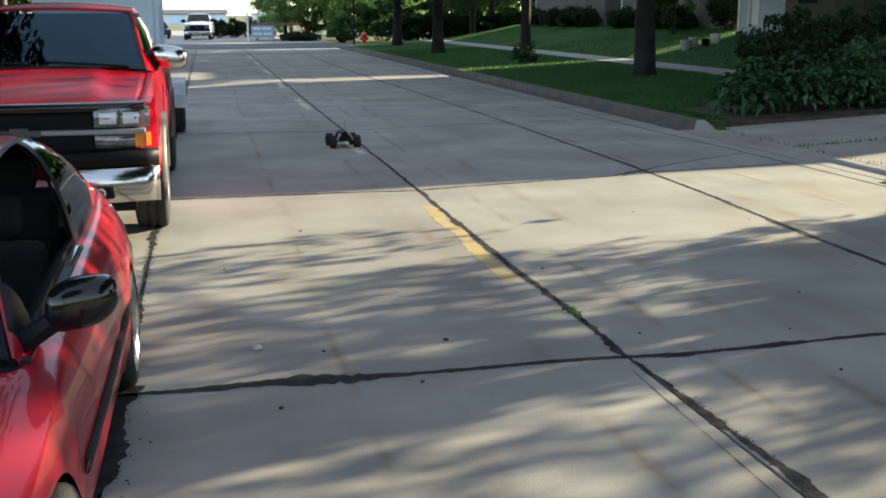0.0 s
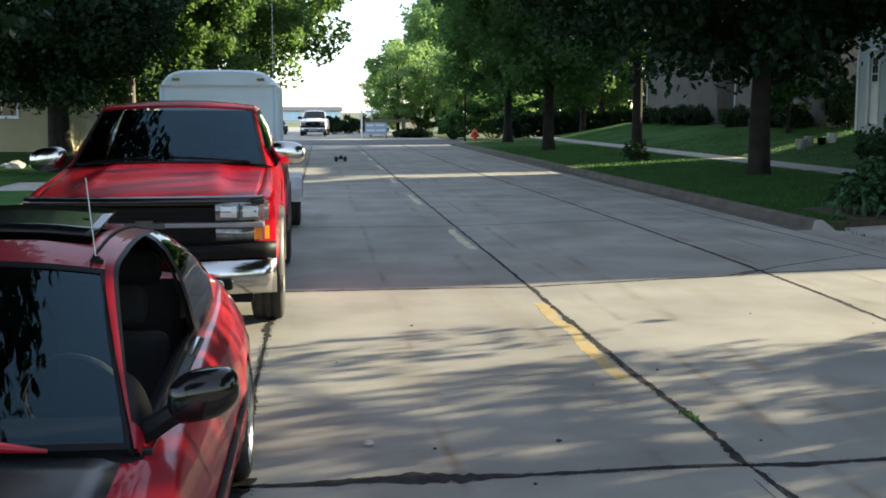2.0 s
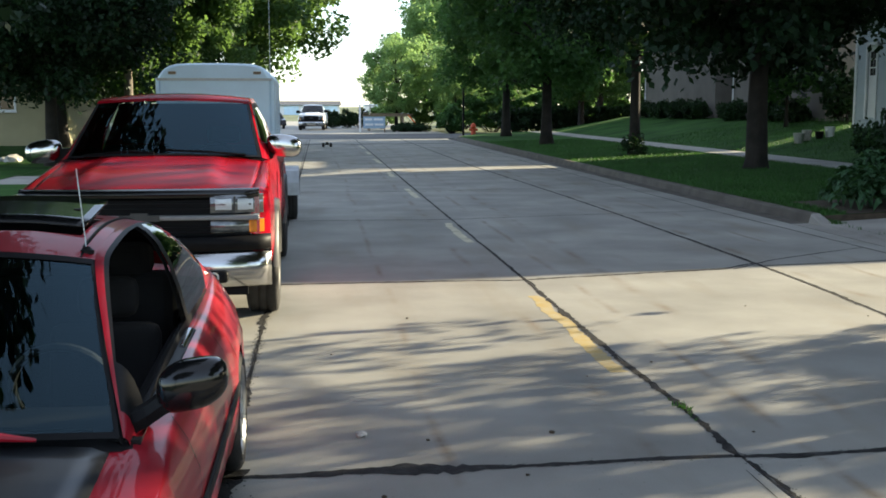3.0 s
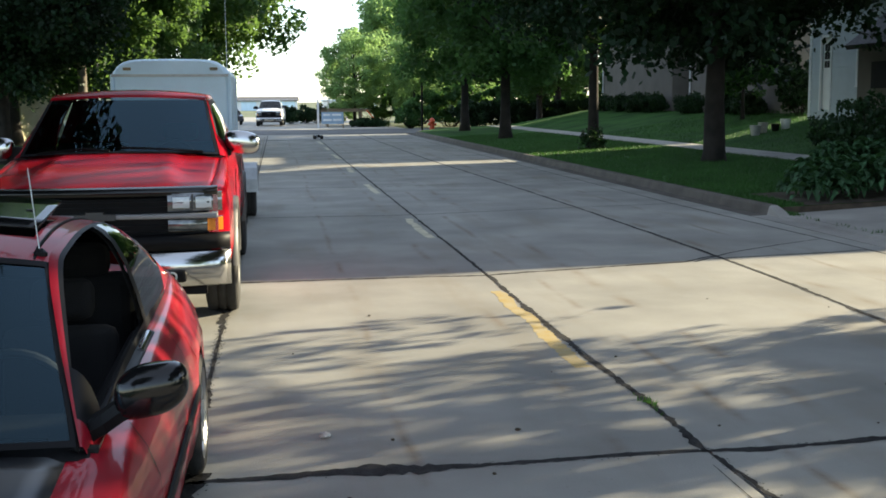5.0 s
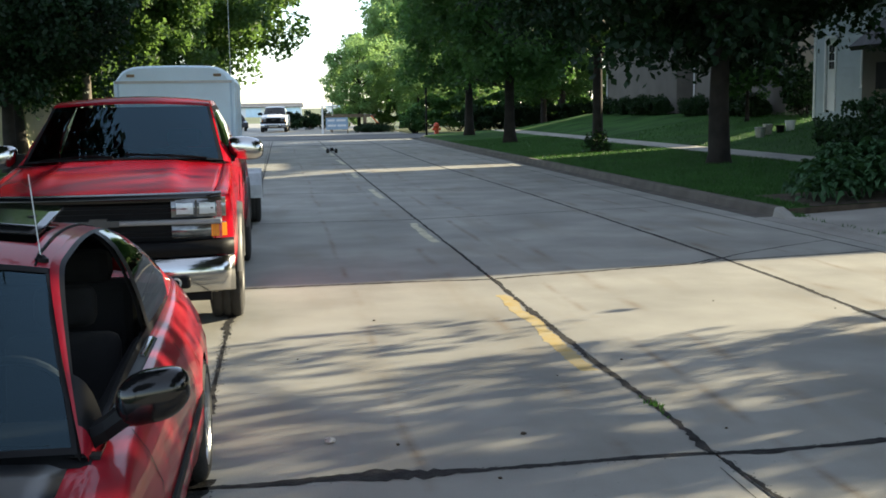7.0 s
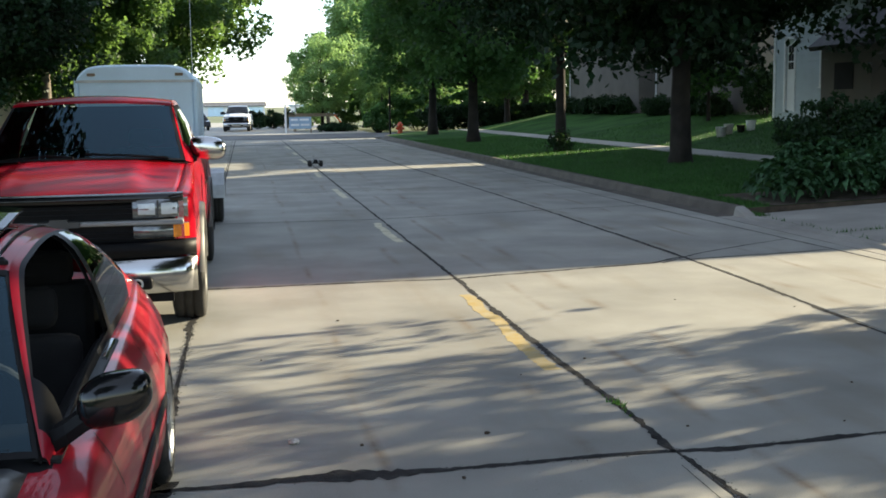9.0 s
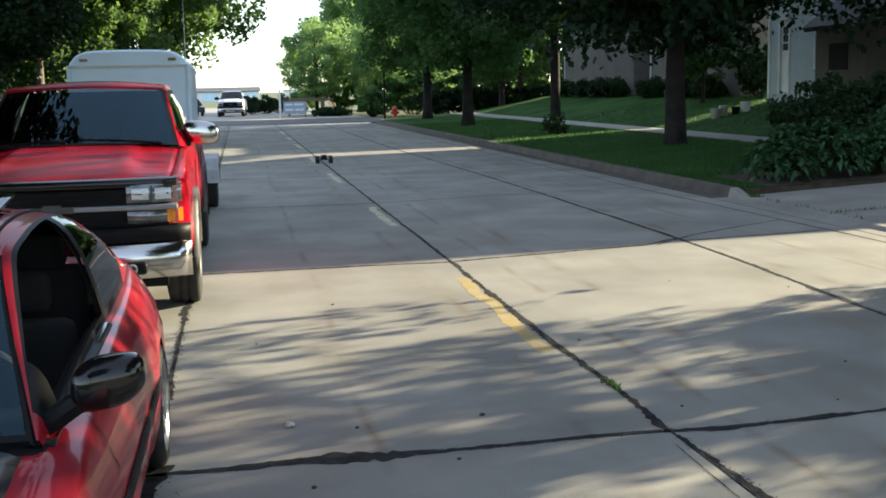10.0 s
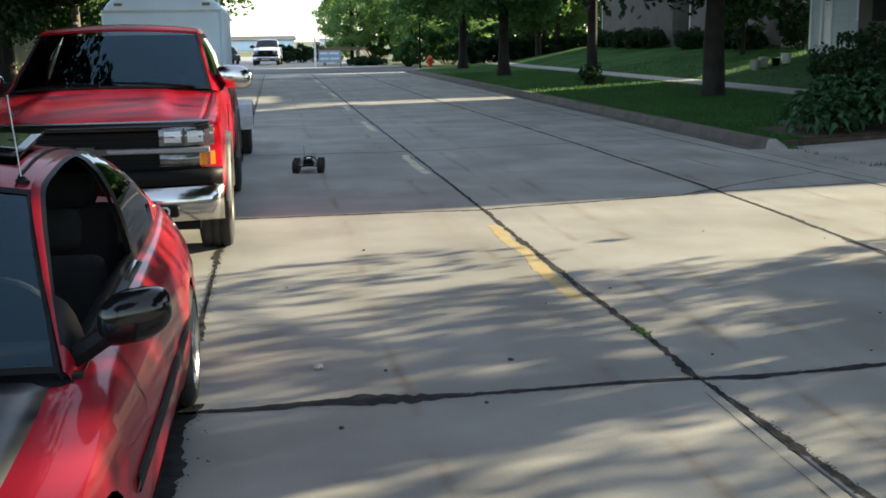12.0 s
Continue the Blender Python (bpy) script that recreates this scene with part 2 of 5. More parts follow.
        bv.width, bv.segments, bv.limit_method = bevel, 2, "ANGLE"
    return ob


def raw(name, verts, faces, mat, parent=None, label="", smooth=False):
    me = bpy.data.meshes.new(name)
    me.from_pydata(verts, [], faces)
    me.materials.append(mat)
    if smooth:
        me.polygons.foreach_set("use_smooth", [True] * len(me.polygons))
    me.update()
    ob = new(name, me)
    ob.parent = parent
    if label:
        ob["label"] = label
    return ob


def empty(name, m, label, category, group=""):
    ob = new(name)
    ob.empty_display_size = 0.2
    ob.matrix_basis = m
    return tagged(ob, label, category, group)


def box(x0, y0, z0, x1, y1, z1, bm=None, m=None):
    bm = bm or bmesh.new()
    r = bmesh.ops.create_cube(bm, size=1)
    t = Matrix.Translation(((x0 + x1) / 2, (y0 + y1) / 2, (z0 + z1) / 2)) @ Matrix.Diagonal((x1 - x0, y1 - y0, z1 - z0, 1))
    bmesh.ops.transform(bm, matrix=(m @ t) if m else t, verts=r["verts"])
    return bm


def tube(points, radii, sides=8, bm=None, caps=True):
    """A round tube along points."""
    bm = bm or bmesh.new()
    pts = [Vector(p) for p in points]
    rings = []
    for i, p in enumerate(pts):
        d = (pts[min(i + 1, len(pts) - 1)] - pts[max(i - 1, 0)]).normalized()
        a = d.orthogonal().normalized() if abs(d.z) < 0.99 else Vector((1, 0, 0))
        if abs(d.z) < 0.99:
            a = d.cross(Vector((0, 0, 1))).normalized()
        b = d.cross(a).normalized()
        r = radii[i] if isinstance(radii, (list, tuple)) else radii
        rings.append([bm.verts.new(p + (a * math.cos(k * math.tau / sides) + b * math.sin(k * math.tau / sides)) * r) for k in range(sides)])
    for q, w in zip(rings, rings[1:]):
        for k in range(sides):
            bm.faces.new((q[k], q[(k + 1) % sides], w[(k + 1) % sides], w[k]))
    if caps:
        bm.faces.new(rings[0][::-1])
        bm.faces.new(rings[-1])
    return bm


def loft(sections, bm=None, closed=False, pick=None):
    """Quads between rows of points; pick(i, j) says which cells are kept."""
    bm = bm or bmesh.new()
    rows = [[bm.verts.new(p) for p in s] for s in sections]
    for i in range(len(rows) - 1):
        n = len(rows[i])
        for j in range(n if closed else n - 1):
            if pick and not pick(i, j):
                continue
            bm.faces.new((rows[i][j], rows[i][(j + 1) % n], rows[i + 1][(j + 1) % n], rows[i + 1][j]))
    bmesh.ops.delete(bm, geom=[v for v in bm.verts if not v.link_faces], context="VERTS")
    return bm


def thick(bm, t):
    """Gives a sheet a thickness."""
    bmesh.ops.recalc_face_normals(bm, faces=bm.faces)
    bmesh.ops.solidify(bm, geom=bm.faces[:], thickness=t)
    return bm


def lerp(table, u):
    """Piecewise linear table of (u, value...)."""
    if u <= table[0][0]:
        return table[0][1] if len(table[0]) == 2 else table[0][1:]
    for a, b in zip(table, table[1:]):
        if u <= b[0]:
            f = (u - a[0]) / (b[0] - a[0])
            r = [p + (q - p) * f for p, q in zip(a[1:], b[1:])]
            return r[0] if len(r) == 1 else tuple(r)
    return table[-1][1] if len(table[-1]) == 2 else table[-1][1:]


def smooth(table, u):
    """Like lerp, along a smooth curve through the rows of the table."""
    u = min(max(u, table[0][0]), table[-1][0])
    k = next((i for i in range(len(table) - 1) if u <= table[i + 1][0]), len(table) - 2)
    def slope(i):
        a, b = table[max(i - 1, 0)], table[min(i + 1, len(table) - 1)]
        return [(q - p) / (b[0] - a[0]) for p, q in zip(a[1:], b[1:])]
    a, b = table[k], table[k + 1]
    h = b[0] - a[0]
    f = (u - a[0]) / h
    c = (2 * f ** 3 - 3 * f * f + 1, (f ** 3 - 2 * f * f + f) * h, 3 * f * f - 2 * f ** 3, (f ** 3 - f * f) * h)
    r = [p * c[0] + m * c[1] + q * c[2] + n * c[3] for p, m, q, n in zip(a[1:], slope(k), b[1:], slope(k + 1))]
    return r[0] if len(r) == 1 else tuple(r)


def wheel(parent, x, y, r, w, rim_r, spokes, rim_mat, side):
    """A wheel: tyre with rounded shoulders and grooves, dished rim with spokes, hub."""
    holder = bpy.data.objects.new("wheel", None)
    scene.collection.objects.link(holder)
    holder.parent = parent
    holder.location = (x, y, r)
    prof = [(-w / 2, rim_r), (-w / 2 - 0.004, rim_r + (r - rim_r) * 0.5), (-w / 2 + 0.01, r * 0.96), (-w / 2 + 0.03, r), (-w * 0.17, r), (-w * 0.15, r - 0.012), (-w * 0.1, r - 0.012), (-w * 0.08, r),
            (w * 0.08, r), (w * 0.1, r - 0.012), (w * 0.15, r - 0.012), (w * 0.17, r), (w / 2 - 0.03, r), (w / 2 - 0.01, r * 0.96), (w / 2 + 0.004, rim_r + (r - rim_r) * 0.5), (w / 2, rim_r)]
    n = 40
    part("tyre", loft([[(px, pr * math.cos(k * math.tau / n), pr * math.sin(k * math.tau / n)) for px, pr in prof] for k in range(n + 1)]), RUBBER, holder, smooth=True)
    rp = [(-w / 2, rim_r), (w / 2, rim_r), (w / 2 - 0.012, rim_r * 0.93), (w / 2 - 0.05, rim_r * 0.88)]
    bm = loft([[(side * px, pr * math.cos(k * math.tau / n), pr * math.sin(k * math.tau / n)) for px, pr in rp] for k in range(n + 1)])
    for k in range(spokes):
        box(w / 2 - 0.05, -rim_r * 0.09, rim_r * 0.1, w / 2 - 0.015, rim_r * 0.09, rim_r * 0.93, bm, Matrix.Diagonal((side, 1, 1, 1)) @ pose(0, 0, 0, k * 360 / spokes))
    tube([(side * (w / 2 - 0.06), 0, 0), (side * (w / 2 - 0.005), 0, 0)], rim_r * 0.22, 14, bm)
    part("rim", bm, rim_mat, holder, smooth=False)
    part("brake_disc", tube([(side * (w / 2 - 0.10), 0, 0), (side * (w / 2 - 0.08), 0, 0)], rim_r * 0.86, 24), BLACK, holder)
    return holder


# ---- ground, road, pavements ----
def lawn_z(x, y):
    """Height of the ground on the right of the road."""
    return lerp([(8.05, 0.15), (12.9, 0.31), (14.3, 0.33), (17.0, 0.80), (20.0, 1.35), (60.0, 1.5)], x)


def grid_sheet(name, xs, ys, zf, mat, label, category=""):
    v = [(x, y, zf(x, y)) for y in ys for x in xs]
    n = len(xs)
    f = [(j * n + i, j * n + i + 1, (j + 1) * n + i + 1, (j + 1) * n + i) for j in range(len(ys) - 1) for i in range(n - 1)]
    return tagged(raw(name, v, f, mat, smooth=True), label, category, kind="structure")


def far_z(x, y):
    return -0.06


grid_sheet("ground", [-1500, -300, -60, -20, 20, 60, 300, 1500], [-400, -100, -20, 40, 75, 100, 160, 300, 900, 3000], far_z, GROUND, "flat grassy and gravelly ground reaching to the horizon")


def wobble_ribbon(points, width, seed, z=0.004, rough=0.35, step=0.12):
    """A flat ribbon with ragged edges along a polyline; width may be a function of the way along."""
    rng = random.Random(seed)
    pts = [Vector((*p, 0)) for p in points]
    rows, total = [], 0
    side_shift = 0.0
    for a, b in zip(pts, pts[1:]):
        d = (b - a)
        n = max(2, int(d.length / step))
        nrm = Vector((-d.y, d.x, 0)).normalized()
        for i in range(n + (1 if b is pts[-1] else 0)):
            p = a + d * (i / n)
            at = total + d.length * i / n
            w = width(at) if callable(width) else width
            ragged = [1 + rough * (1.1 * noise.noise(Vector((at * 2.3, seed * 7.1, q))) + 0.9 * noise.noise(Vector((at * 9.0, seed * 3.7, q + 5))) + 0.8 * noise.noise(Vector((at * 27.0, seed * 5.3, q + 9))) + 0.25 * rng.uniform(-1, 1)) for q in (0.0, 20.0)]
            side_shift = w * 0.45 * noise.noise(Vector((at * 1.3, seed * 1.9, 40.0)))
            l, r = w / 2 * max(0.12, ragged[0]), w / 2 * max(0.12, ragged[1])
            rows.append((p + nrm * (l + side_shift) + Vector((0, 0, z)), p - nrm * (r - side_shift) + Vector((0, 0, z))))
        total += d.length
    bm = bmesh.new()
    vs = [(bm.verts.new(a), bm.verts.new(b)) for a, b in rows]
    for q, w in zip(vs, vs[1:]):
        bm.faces.new((q[0], q[1], w[1], w[0]))
    return bm


road = empty("road", Matrix(), "old concrete slab street with tarred joints and a yellow centre line", "road")
road["kind"] = "structure"
JX = [-3.1, -0.25, 2.4, 5.2, 7.2, 7.62]
JY = [-18.1, -12.1, -6.05, -0.05, 5.95, 12.05, 18.5, 24.6, 30.65, 36.7, 42.75, 48.8, 54.8, 60.8, 64.4]
BEND = {2: [(-6, 2.50), (5.9, 2.43), (6.3, 2.4), (64, 2.4)], 3: [(-6, 5.0), (8.9, 5.15), (11.5, 5.30), (14, 5.34), (19.2, 5.32), (23.7, 5.27), (35, 5.0), (64, 4.95)], 4: [(-6, 7.4), (12, 7.36), (15, 7.27), (20, 7.15), (64, 7.1)]}
SKEW = {4: [(-0.3, -0.07), (2.4, -0.02), (3.4, 0.03), (7.3, 0.25)], 5: [(-3, -0.05), (2.4, 0.0), (4.8, 0.5), (5.3, 0.75), (7.3, 1.1)], 14: [(0, 0), (1, 0)]}


def joint_at(i, j):
    """Where the lengthwise joint i and the cross joint j meet."""
    y = JY[j]
    x = lerp(BEND[i], y) if i in BEND else JX[i]
    y += lerp(SKEW[j], x) if j in SKEW else 0 if j < 4 else lerp([(0, 0.05), (2.4, 0.0), (5.4, 0.7), (7, 1.0)], x)
    return x, y


part("road_base", box(-3.3, -18.2, -0.30, 7.9, 64.4, -0.03), SEAL, road)
for i in range(len(JX) - 1):
    for j in range(len(JY) - 1):
        g = 0.008
        c = [joint_at(i, j), joint_at(i + 1, j), joint_at(i + 1, j + 1), joint_at(i, j + 1)]
        c = [(x + sx * g, y + sy * g) for (x, y), (sx, sy) in zip(c, ((1, 1), (-1, 1), (-1, -1), (1, -1)))]
        bm = bmesh.new()
        lo, hi = [bm.verts.new((x, y, -0.2)) for x, y in c], [bm.verts.new((x, y, 0)) for x, y in c]
        bm.faces.new(hi)
        for k in range(4):
            bm.faces.new((lo[k], lo[(k + 1) % 4], hi[(k + 1) % 4], hi[k]))
        part("slab", bm, CONCRETE, road, bevel=0.006)

# tar and crumbling along the joints
def joint(points, width, seed, mat=SEAL, rough=0.45):
    part("joint_filler", wobble_ribbon(points, width, seed, z=0.0025 if mat is SEAL else 0.004, rough=min(0.9, rough * 1.5), step=0.035), mat, road)


joint([(-0.3, 5.86), (0.4, 5.90), (1.2, 5.90), (2.0, 5.95), (2.38, 5.93)], lambda s: 0.045 + 0.13 * math.exp(-((s - 1.05) / 0.28) ** 2) + 0.05 * math.exp(-((s - 0.55) / 0.2) ** 2), 3)
joint([(2.38, 5.93), (2.7, 5.89), (3.4, 5.98), (4.1, 6.04), (5.1, 6.1), (7.3, 6.2)], lambda s: 0.04 + 0.02 * math.sin(s * 5) ** 2, 4)
joint([(-0.3, 12.0), (1.0, 12.03), (2.4, 12.05), (3.6, 12.3), (4.8, 12.58), (5.3, 12.95)], 0.062, 5)
joint([(5.2, 12.75), (6.8, 13.0), (7.36, 13.15)], 0.03, 6)
joint([(4.9, 12.55), (5.6, 13.2), (6.5, 13.8), (7.28, 14.25)], 0.032, 7)
for k, j in enumerate(range(6, 14)):
    a, b = joint_at(0, j), joint_at(2, j)
    c, d = joint_at(3, j), joint_at(4, j)
    joint([a, b], 0.04, 10 + k)
    joint([b, c, d], 0.024, 30 + k)
joint([(2.48, 1.5), (2.48, 4.7), (2.43, 5.85)], lambda s: 0.038 + 0.022 * math.sin(s * 3.1) ** 2, 57, SEAL, 0.65)
joint([(2.30, 2.6), (2.34, 4.4), (2.36, 5.7)], 0.006, 58, SEAL, 0.7)
joint([(2.41, 5.92), (2.44, 6.6), (2.39, 8.2), (2.41, 12.05), (2.38, 24), (2.4, 64)], lambda s: 0.034 if s > 6 else 0.046, 51, rough=0.6)
joint([(x, y) for y, x in BEND[3]], 0.045, 52)
joint([(x, y) for y, x in BEND[4]], 0.022, 53)
joint([(-0.25, 10.6), (-0.24, 20), (-0.1, 64)], 0.03, 54)
joint([(-0.25, 6.2), (-0.26, 7.2), (-0.25, 8.6), (-0.24, 10.6)], lambda s: 0.022 + 0.05 * max(0.0, math.sin(s * 2.1 - 0.6)), 55, rough=0.6)
joint([(-0.30, 1.0), (-0.30, 4.0), (-0.26, 6.0)], 0.25, 56, SEAL, 0.14)

# loose chips of tar and stone along the broken joints
def chips(line, spread, count, seed, size):
    rng = random.Random(seed)
    verts, faces = [], []
    for _ in range(count):
        k = rng.randrange(len(line) - 1)
        f = rng.random()
        x = line[k][0] + (line[k + 1][0] - line[k][0]) * f + rng.gauss(0, spread)
        y = line[k][1] + (line[k + 1][1] - line[k][1]) * f + rng.gauss(0, spread)
        r, a, n = size * rng.uniform(0.4, 1.3), rng.uniform(0, 6), rng.choice((4, 5))
        i = len(verts)
        verts += [(x + r * rng.uniform(0.6, 1.2) * math.cos(a + q * math.tau / n), y + r * rng.uniform(0.6, 1.2) * math.sin(a + q * math.tau / n), 0.0015) for q in range(n)]
        verts.append((x + rng.uniform(-0.3, 0.3) * r, y, 0.002 + r * 0.25))
        faces += [(i + q, i + (q + 1) % n, i + n) for q in range(n)]
    ob = raw("tar_chip", verts, faces, SEAL, road)
    ob["kind"] = "stuff"


chips([(2.49, 2.5), (2.49, 4.6), (2.44, 5.8)], 0.020, 320, 1, 0.006)
chips([(-0.27, 6.6), (-0.25, 8.6), (-0.24, 10.6)], 0.017, 1100, 2, 0.007)
chips([(-0.2, 5.87), (0.6, 5.88), (1.3, 5.9), (2.4, 5.94)], 0.020, 260, 3, 0.006)
chips([(2.4, 5.93), (3.4, 5.98), (5, 6.1)], 0.018, 110, 4, 0.006)
chips([(2.43, 6.0), (2.4, 9.0), (2.4, 12)], 0.012, 220, 5, 0.006)
chips([(-0.30, 3.0), (-0.28, 5.9)], 0.07, 350, 6, 0.008)

# centre line dashes, some faded
for y0, y1, m in ((7.84, 11.03, YELLOW), (15.37, 17.92, FADED), (22.9, 25.43, FADED), (29.7, 31.9, FADED), (36.8, 39.9, FADED), (43.6, 46.0, FADED), (49.6, 53.0, FADED)):
    part("line_dash", wobble_ribbon([(2.295 - 0.004 * (y0 - 8) * (y0 < 30), y0), (2.325 - 0.006 * (y1 - 8) * (y1 < 30) - 0.1 * (y1 > 30), y1)], 0.125, int(y0 * 10), z=0.0012, rough=0.34, step=0.04), m, road)
# crossing street and the yard beyond it
crossing = empty("crossing_street", Matrix(), "grey crossing street at the end of the block", "road")
crossing["kind"] = "structure"
part("road_surface", box(-120, 64.45, -0.2, 120, 76, -0.004), ASPHALT, crossing)
part("joint_filler", wobble_ribbon([(-3, 54.6), (7, 56.0)], 0.42, 91, z=0.005), SEAL, crossing)
part("joint_filler", wobble_ribbon([(-9, 65.0), (8.2, 65.4)], 0.35, 92, z=0.002), SEAL, crossing)
part("joint_filler", wobble_ribbon([(-9, 75.6), (14, 75.2)], 0.4, 93, z=0.002), SEAL, crossing)
part("far_yard", box(-22, 76, -0.2, 9, 140, -0.01), WALK, crossing)

# kerbs
def kerb_run():
    """The holder of one side's kerb stones."""
    thing = empty("kerb", Matrix(), "weathered concrete kerb along the street", "kerb")
    thing["kind"] = "structure"
    return thing


kerb_right = kerb_run()
def kerb_piece(p, q, h0, h1, parent, mat=CURB):
    """One length of kerb with a sloped face and a rounded top."""
    a, b = Vector((*p, 0)), Vector((*q, 0))
    n = Vector((b.y - a.y, -(b.x - a.x), 0)).normalized()
    rows = []
    for c, h in ((a, h0), (b, h1)):
        prof = [(-0.26, 0.003), (-0.03, 0.006), (0.0, 0.014), (0.03, h * 0.85), (0.055, h), (0.17, h + 0.004), (0.18, -0.2), (-0.26, -0.2)]
        rows.append([c + n * u + Vector((0, 0, w)) for u, w in prof])
    bm = loft(rows, closed=True)
    bm.faces.new([v for v in bm.verts if (v.co - a).dot(b - a) < 1e-4])
    part("kerb_stone", bm, mat, parent, smooth=False)


ky = [17.2, 19.9, 22.9, 25.9, 28.9, 31.9, 34.9, 37.9, 40.9, 43.9, 46.9, 49.9, 52.9, 55.9, 58.9, 61.5]
for a, b in zip(ky, ky[1:]):
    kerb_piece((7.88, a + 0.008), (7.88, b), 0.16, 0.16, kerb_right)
kerb_piece((7.88, 16.7), (7.88, 17.2), 0.045, 0.16, kerb_right, DRIVE)
for a, b in zip((11.6, 14.5), (14.5, 16.7)):
    kerb_piece((7.88, a + 0.008), (7.88, b), 0.045, 0.045, kerb_right, DRIVE)
for a, b in ((-18, -9), (-9, -3), (-3, 4), (4, 8), (8, 11.6)):
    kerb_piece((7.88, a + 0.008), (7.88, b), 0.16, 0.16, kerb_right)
arc = [(7.88, 61.5), (8.0, 62.7), (8.5, 64.6), (9.5, 66.6), (11.0, 67.9), (13.0, 68.4), (40, 68.6)]
for a, b in zip(arc, arc[1:]):
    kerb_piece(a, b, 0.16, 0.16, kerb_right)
kerb_left = kerb_run()
for a, b in zip(range(62, -18, -5), range(57, -19, -5)):
    kerb_piece((-3.1, a - 0.01), (-3.1, b), 0.15, 0.15, kerb_left)

# lawns and walks on the right
ys = [17.0, 19, 22, 26, 30, 35, 40, 46, 50, 54, 58, 61.5]
grid_sheet("lawn_terrace", [8.05, 9, 10, 11, 12, 12.9], ys, lawn_z, GRASS, "mown green grass strip between kerb and pavement")
tagged(raw("lawn_edge", [(x, y, z) for x in (8.05, 10.5, 12.9) for y, z in ((16.94, -0.05), (17.0, lawn_z(x, 17)))], [(0, 2, 3, 1), (2, 4, 5, 3)], SOIL), "bare earth edge beside the driveway", "flower bed", kind="structure")
grid_sheet("flower_bed", [8.45, 9, 10, 11, 12, 12.88], [17.0, 17.4, 18.2, 19.2], lambda x, y: lawn_z(x, y) + 0.012, SOIL, "dark garden soil under the hostas")
grid_sheet("lawn_front", [14.3, 15.2, 16, 17, 19, 22, 30, 60], ys, lawn_z, GRASS, "shaded green front lawn rising to the houses")
corner = [(8.05, 61.5), (8.17, 62.7), (8.67, 64.5), (9.6, 66.4), (11.1, 67.75)]
cv = [p for x, y in corner for p in ((x, y, lawn_z(x, y)), (13.0, y, 0.31))]
tagged(raw("lawn_corner", cv, [(2 * i, 2 * i + 1, 2 * i + 3, 2 * i + 2) for i in range(4)], GRASS), "sunlit grass at the rounded street corner", "lawn", kind="structure")
grid_sheet("lawn_beyond", [14.3, 15.2, 16, 17, 19, 22, 30, 60], [61.5, 65, 68.4], lawn_z, GRASS, "green lawn at the street corner")
grid_sheet("lawn_near", [8.05, 12.9, 20, 40], [-18, -8, 0, 6, 11.55], lambda x, y: lawn_z(x, y), GRASS, "green lawn beside the driveway")
pavement = empty("pavement", Matrix(), "pale concrete pavement of square slabs across the lawns", "pavement")
pavement["kind"] = "structure"
for k in range(36):
    y = 17.0 + k * 1.4
    bm = bmesh.new()
    box(12.91, y + 0.006, 0.1, 14.29, y + 1.394, 0.335, bm)
    part("paving_slab", bm, WALK, pavement)
drive = empty("driveway", Matrix(), "pale concrete driveway with a weedy joint", "driveway")
drive["kind"] = "structure"
def drive_slab(x0, y0, x1, y1):
    z0, z1 = lerp([(8.05, 0.05), (12.9, 0.30), (30, 0.6)], x0), lerp([(8.05, 0.05), (12.9, 0.30), (30, 0.6)], x1)
    bm = box(x0, y0, -0.1, x1, y1, 0)
    for v in bm.verts:
        if v.co.z > -0.05:
            v.co.z = z0 if v.co.x < (x0 + x1) / 2 else z1
    part("slab", bm, DRIVE, drive)
for x0, x1 in ((8.06, 12.88), (12.9, 18), (18.02, 26)):
    for y0, y1 in ((11.6, 14.3), (14.33, 16.95)):
        drive_slab(x0, y0, x1, y1)

# left side
grid_sheet("lawn_left", [-60, -30, -12, -7.02], [-18, 0, 10, 20, 30, 40, 54.4, 63], lambda x, y: lerp([(-60, 0.8), (-12, 0.3), (-7.0, 0.162)], x), GRASS, "sunlit green front lawn")
grid_sheet("lawn_left_strip", [-7.0, -5, -3.28], [-18, 0, 10, 20, 25.5], lambda x, y: 0.16, GRASS, "sunlit grass strip beside the kerb")
grid_sheet("lawn_left_strip_far", [-7.0, -5, -3.28], [28.6, 40, 54.4, 62], lambda x, y: 0.16, GRASS, "sunlit grass strip beside the kerb")
part("slab", box(-7.0, 25.52, 0, -3.28, 28.58, 0.15), WALK, drive)
# ---- red coupe ----
def coupe(m):
    car = empty("coupe", m, "parked red two-door coupe with black hood, open window and raised sunroof", "car")
    W = [(-2.25, 0.60), (-2.1, 0.74), (-1.8, 0.82), (-1.3, 0.86), (-0.6, 0.872), (0.2, 0.875), (1.0, 0.875), (1.5, 0.86), (1.9, 0.82), (2.15, 0.74), (2.28, 0.58)]
    BELT = [(-2.25, 0.50), (-2.1, 0.60), (-1.8, 0.68), (-1.3, 0.76), (-1.0, 0.80), (-0.4, 0.835), (0.4, 0.86), (1.2, 0.875), (1.8, 0.89), (2.2, 0.86), (2.28, 0.70)]
    ARCH = 0.335
    def low(y):
        z = 0.20
        for ya in (-1.56, 1.18):
            if abs(y - ya) < ARCH:
                z = max(z, 0.30 + math.sqrt(ARCH ** 2 - (y - ya) ** 2) * 1.0)
        return z
    def swell(z):
        return 1.0 - 0.16 * max(0.0, (z - 0.58) / 0.30) ** 2 - 0.05 * max(0.0, (0.45 - z) / 0.25) ** 2
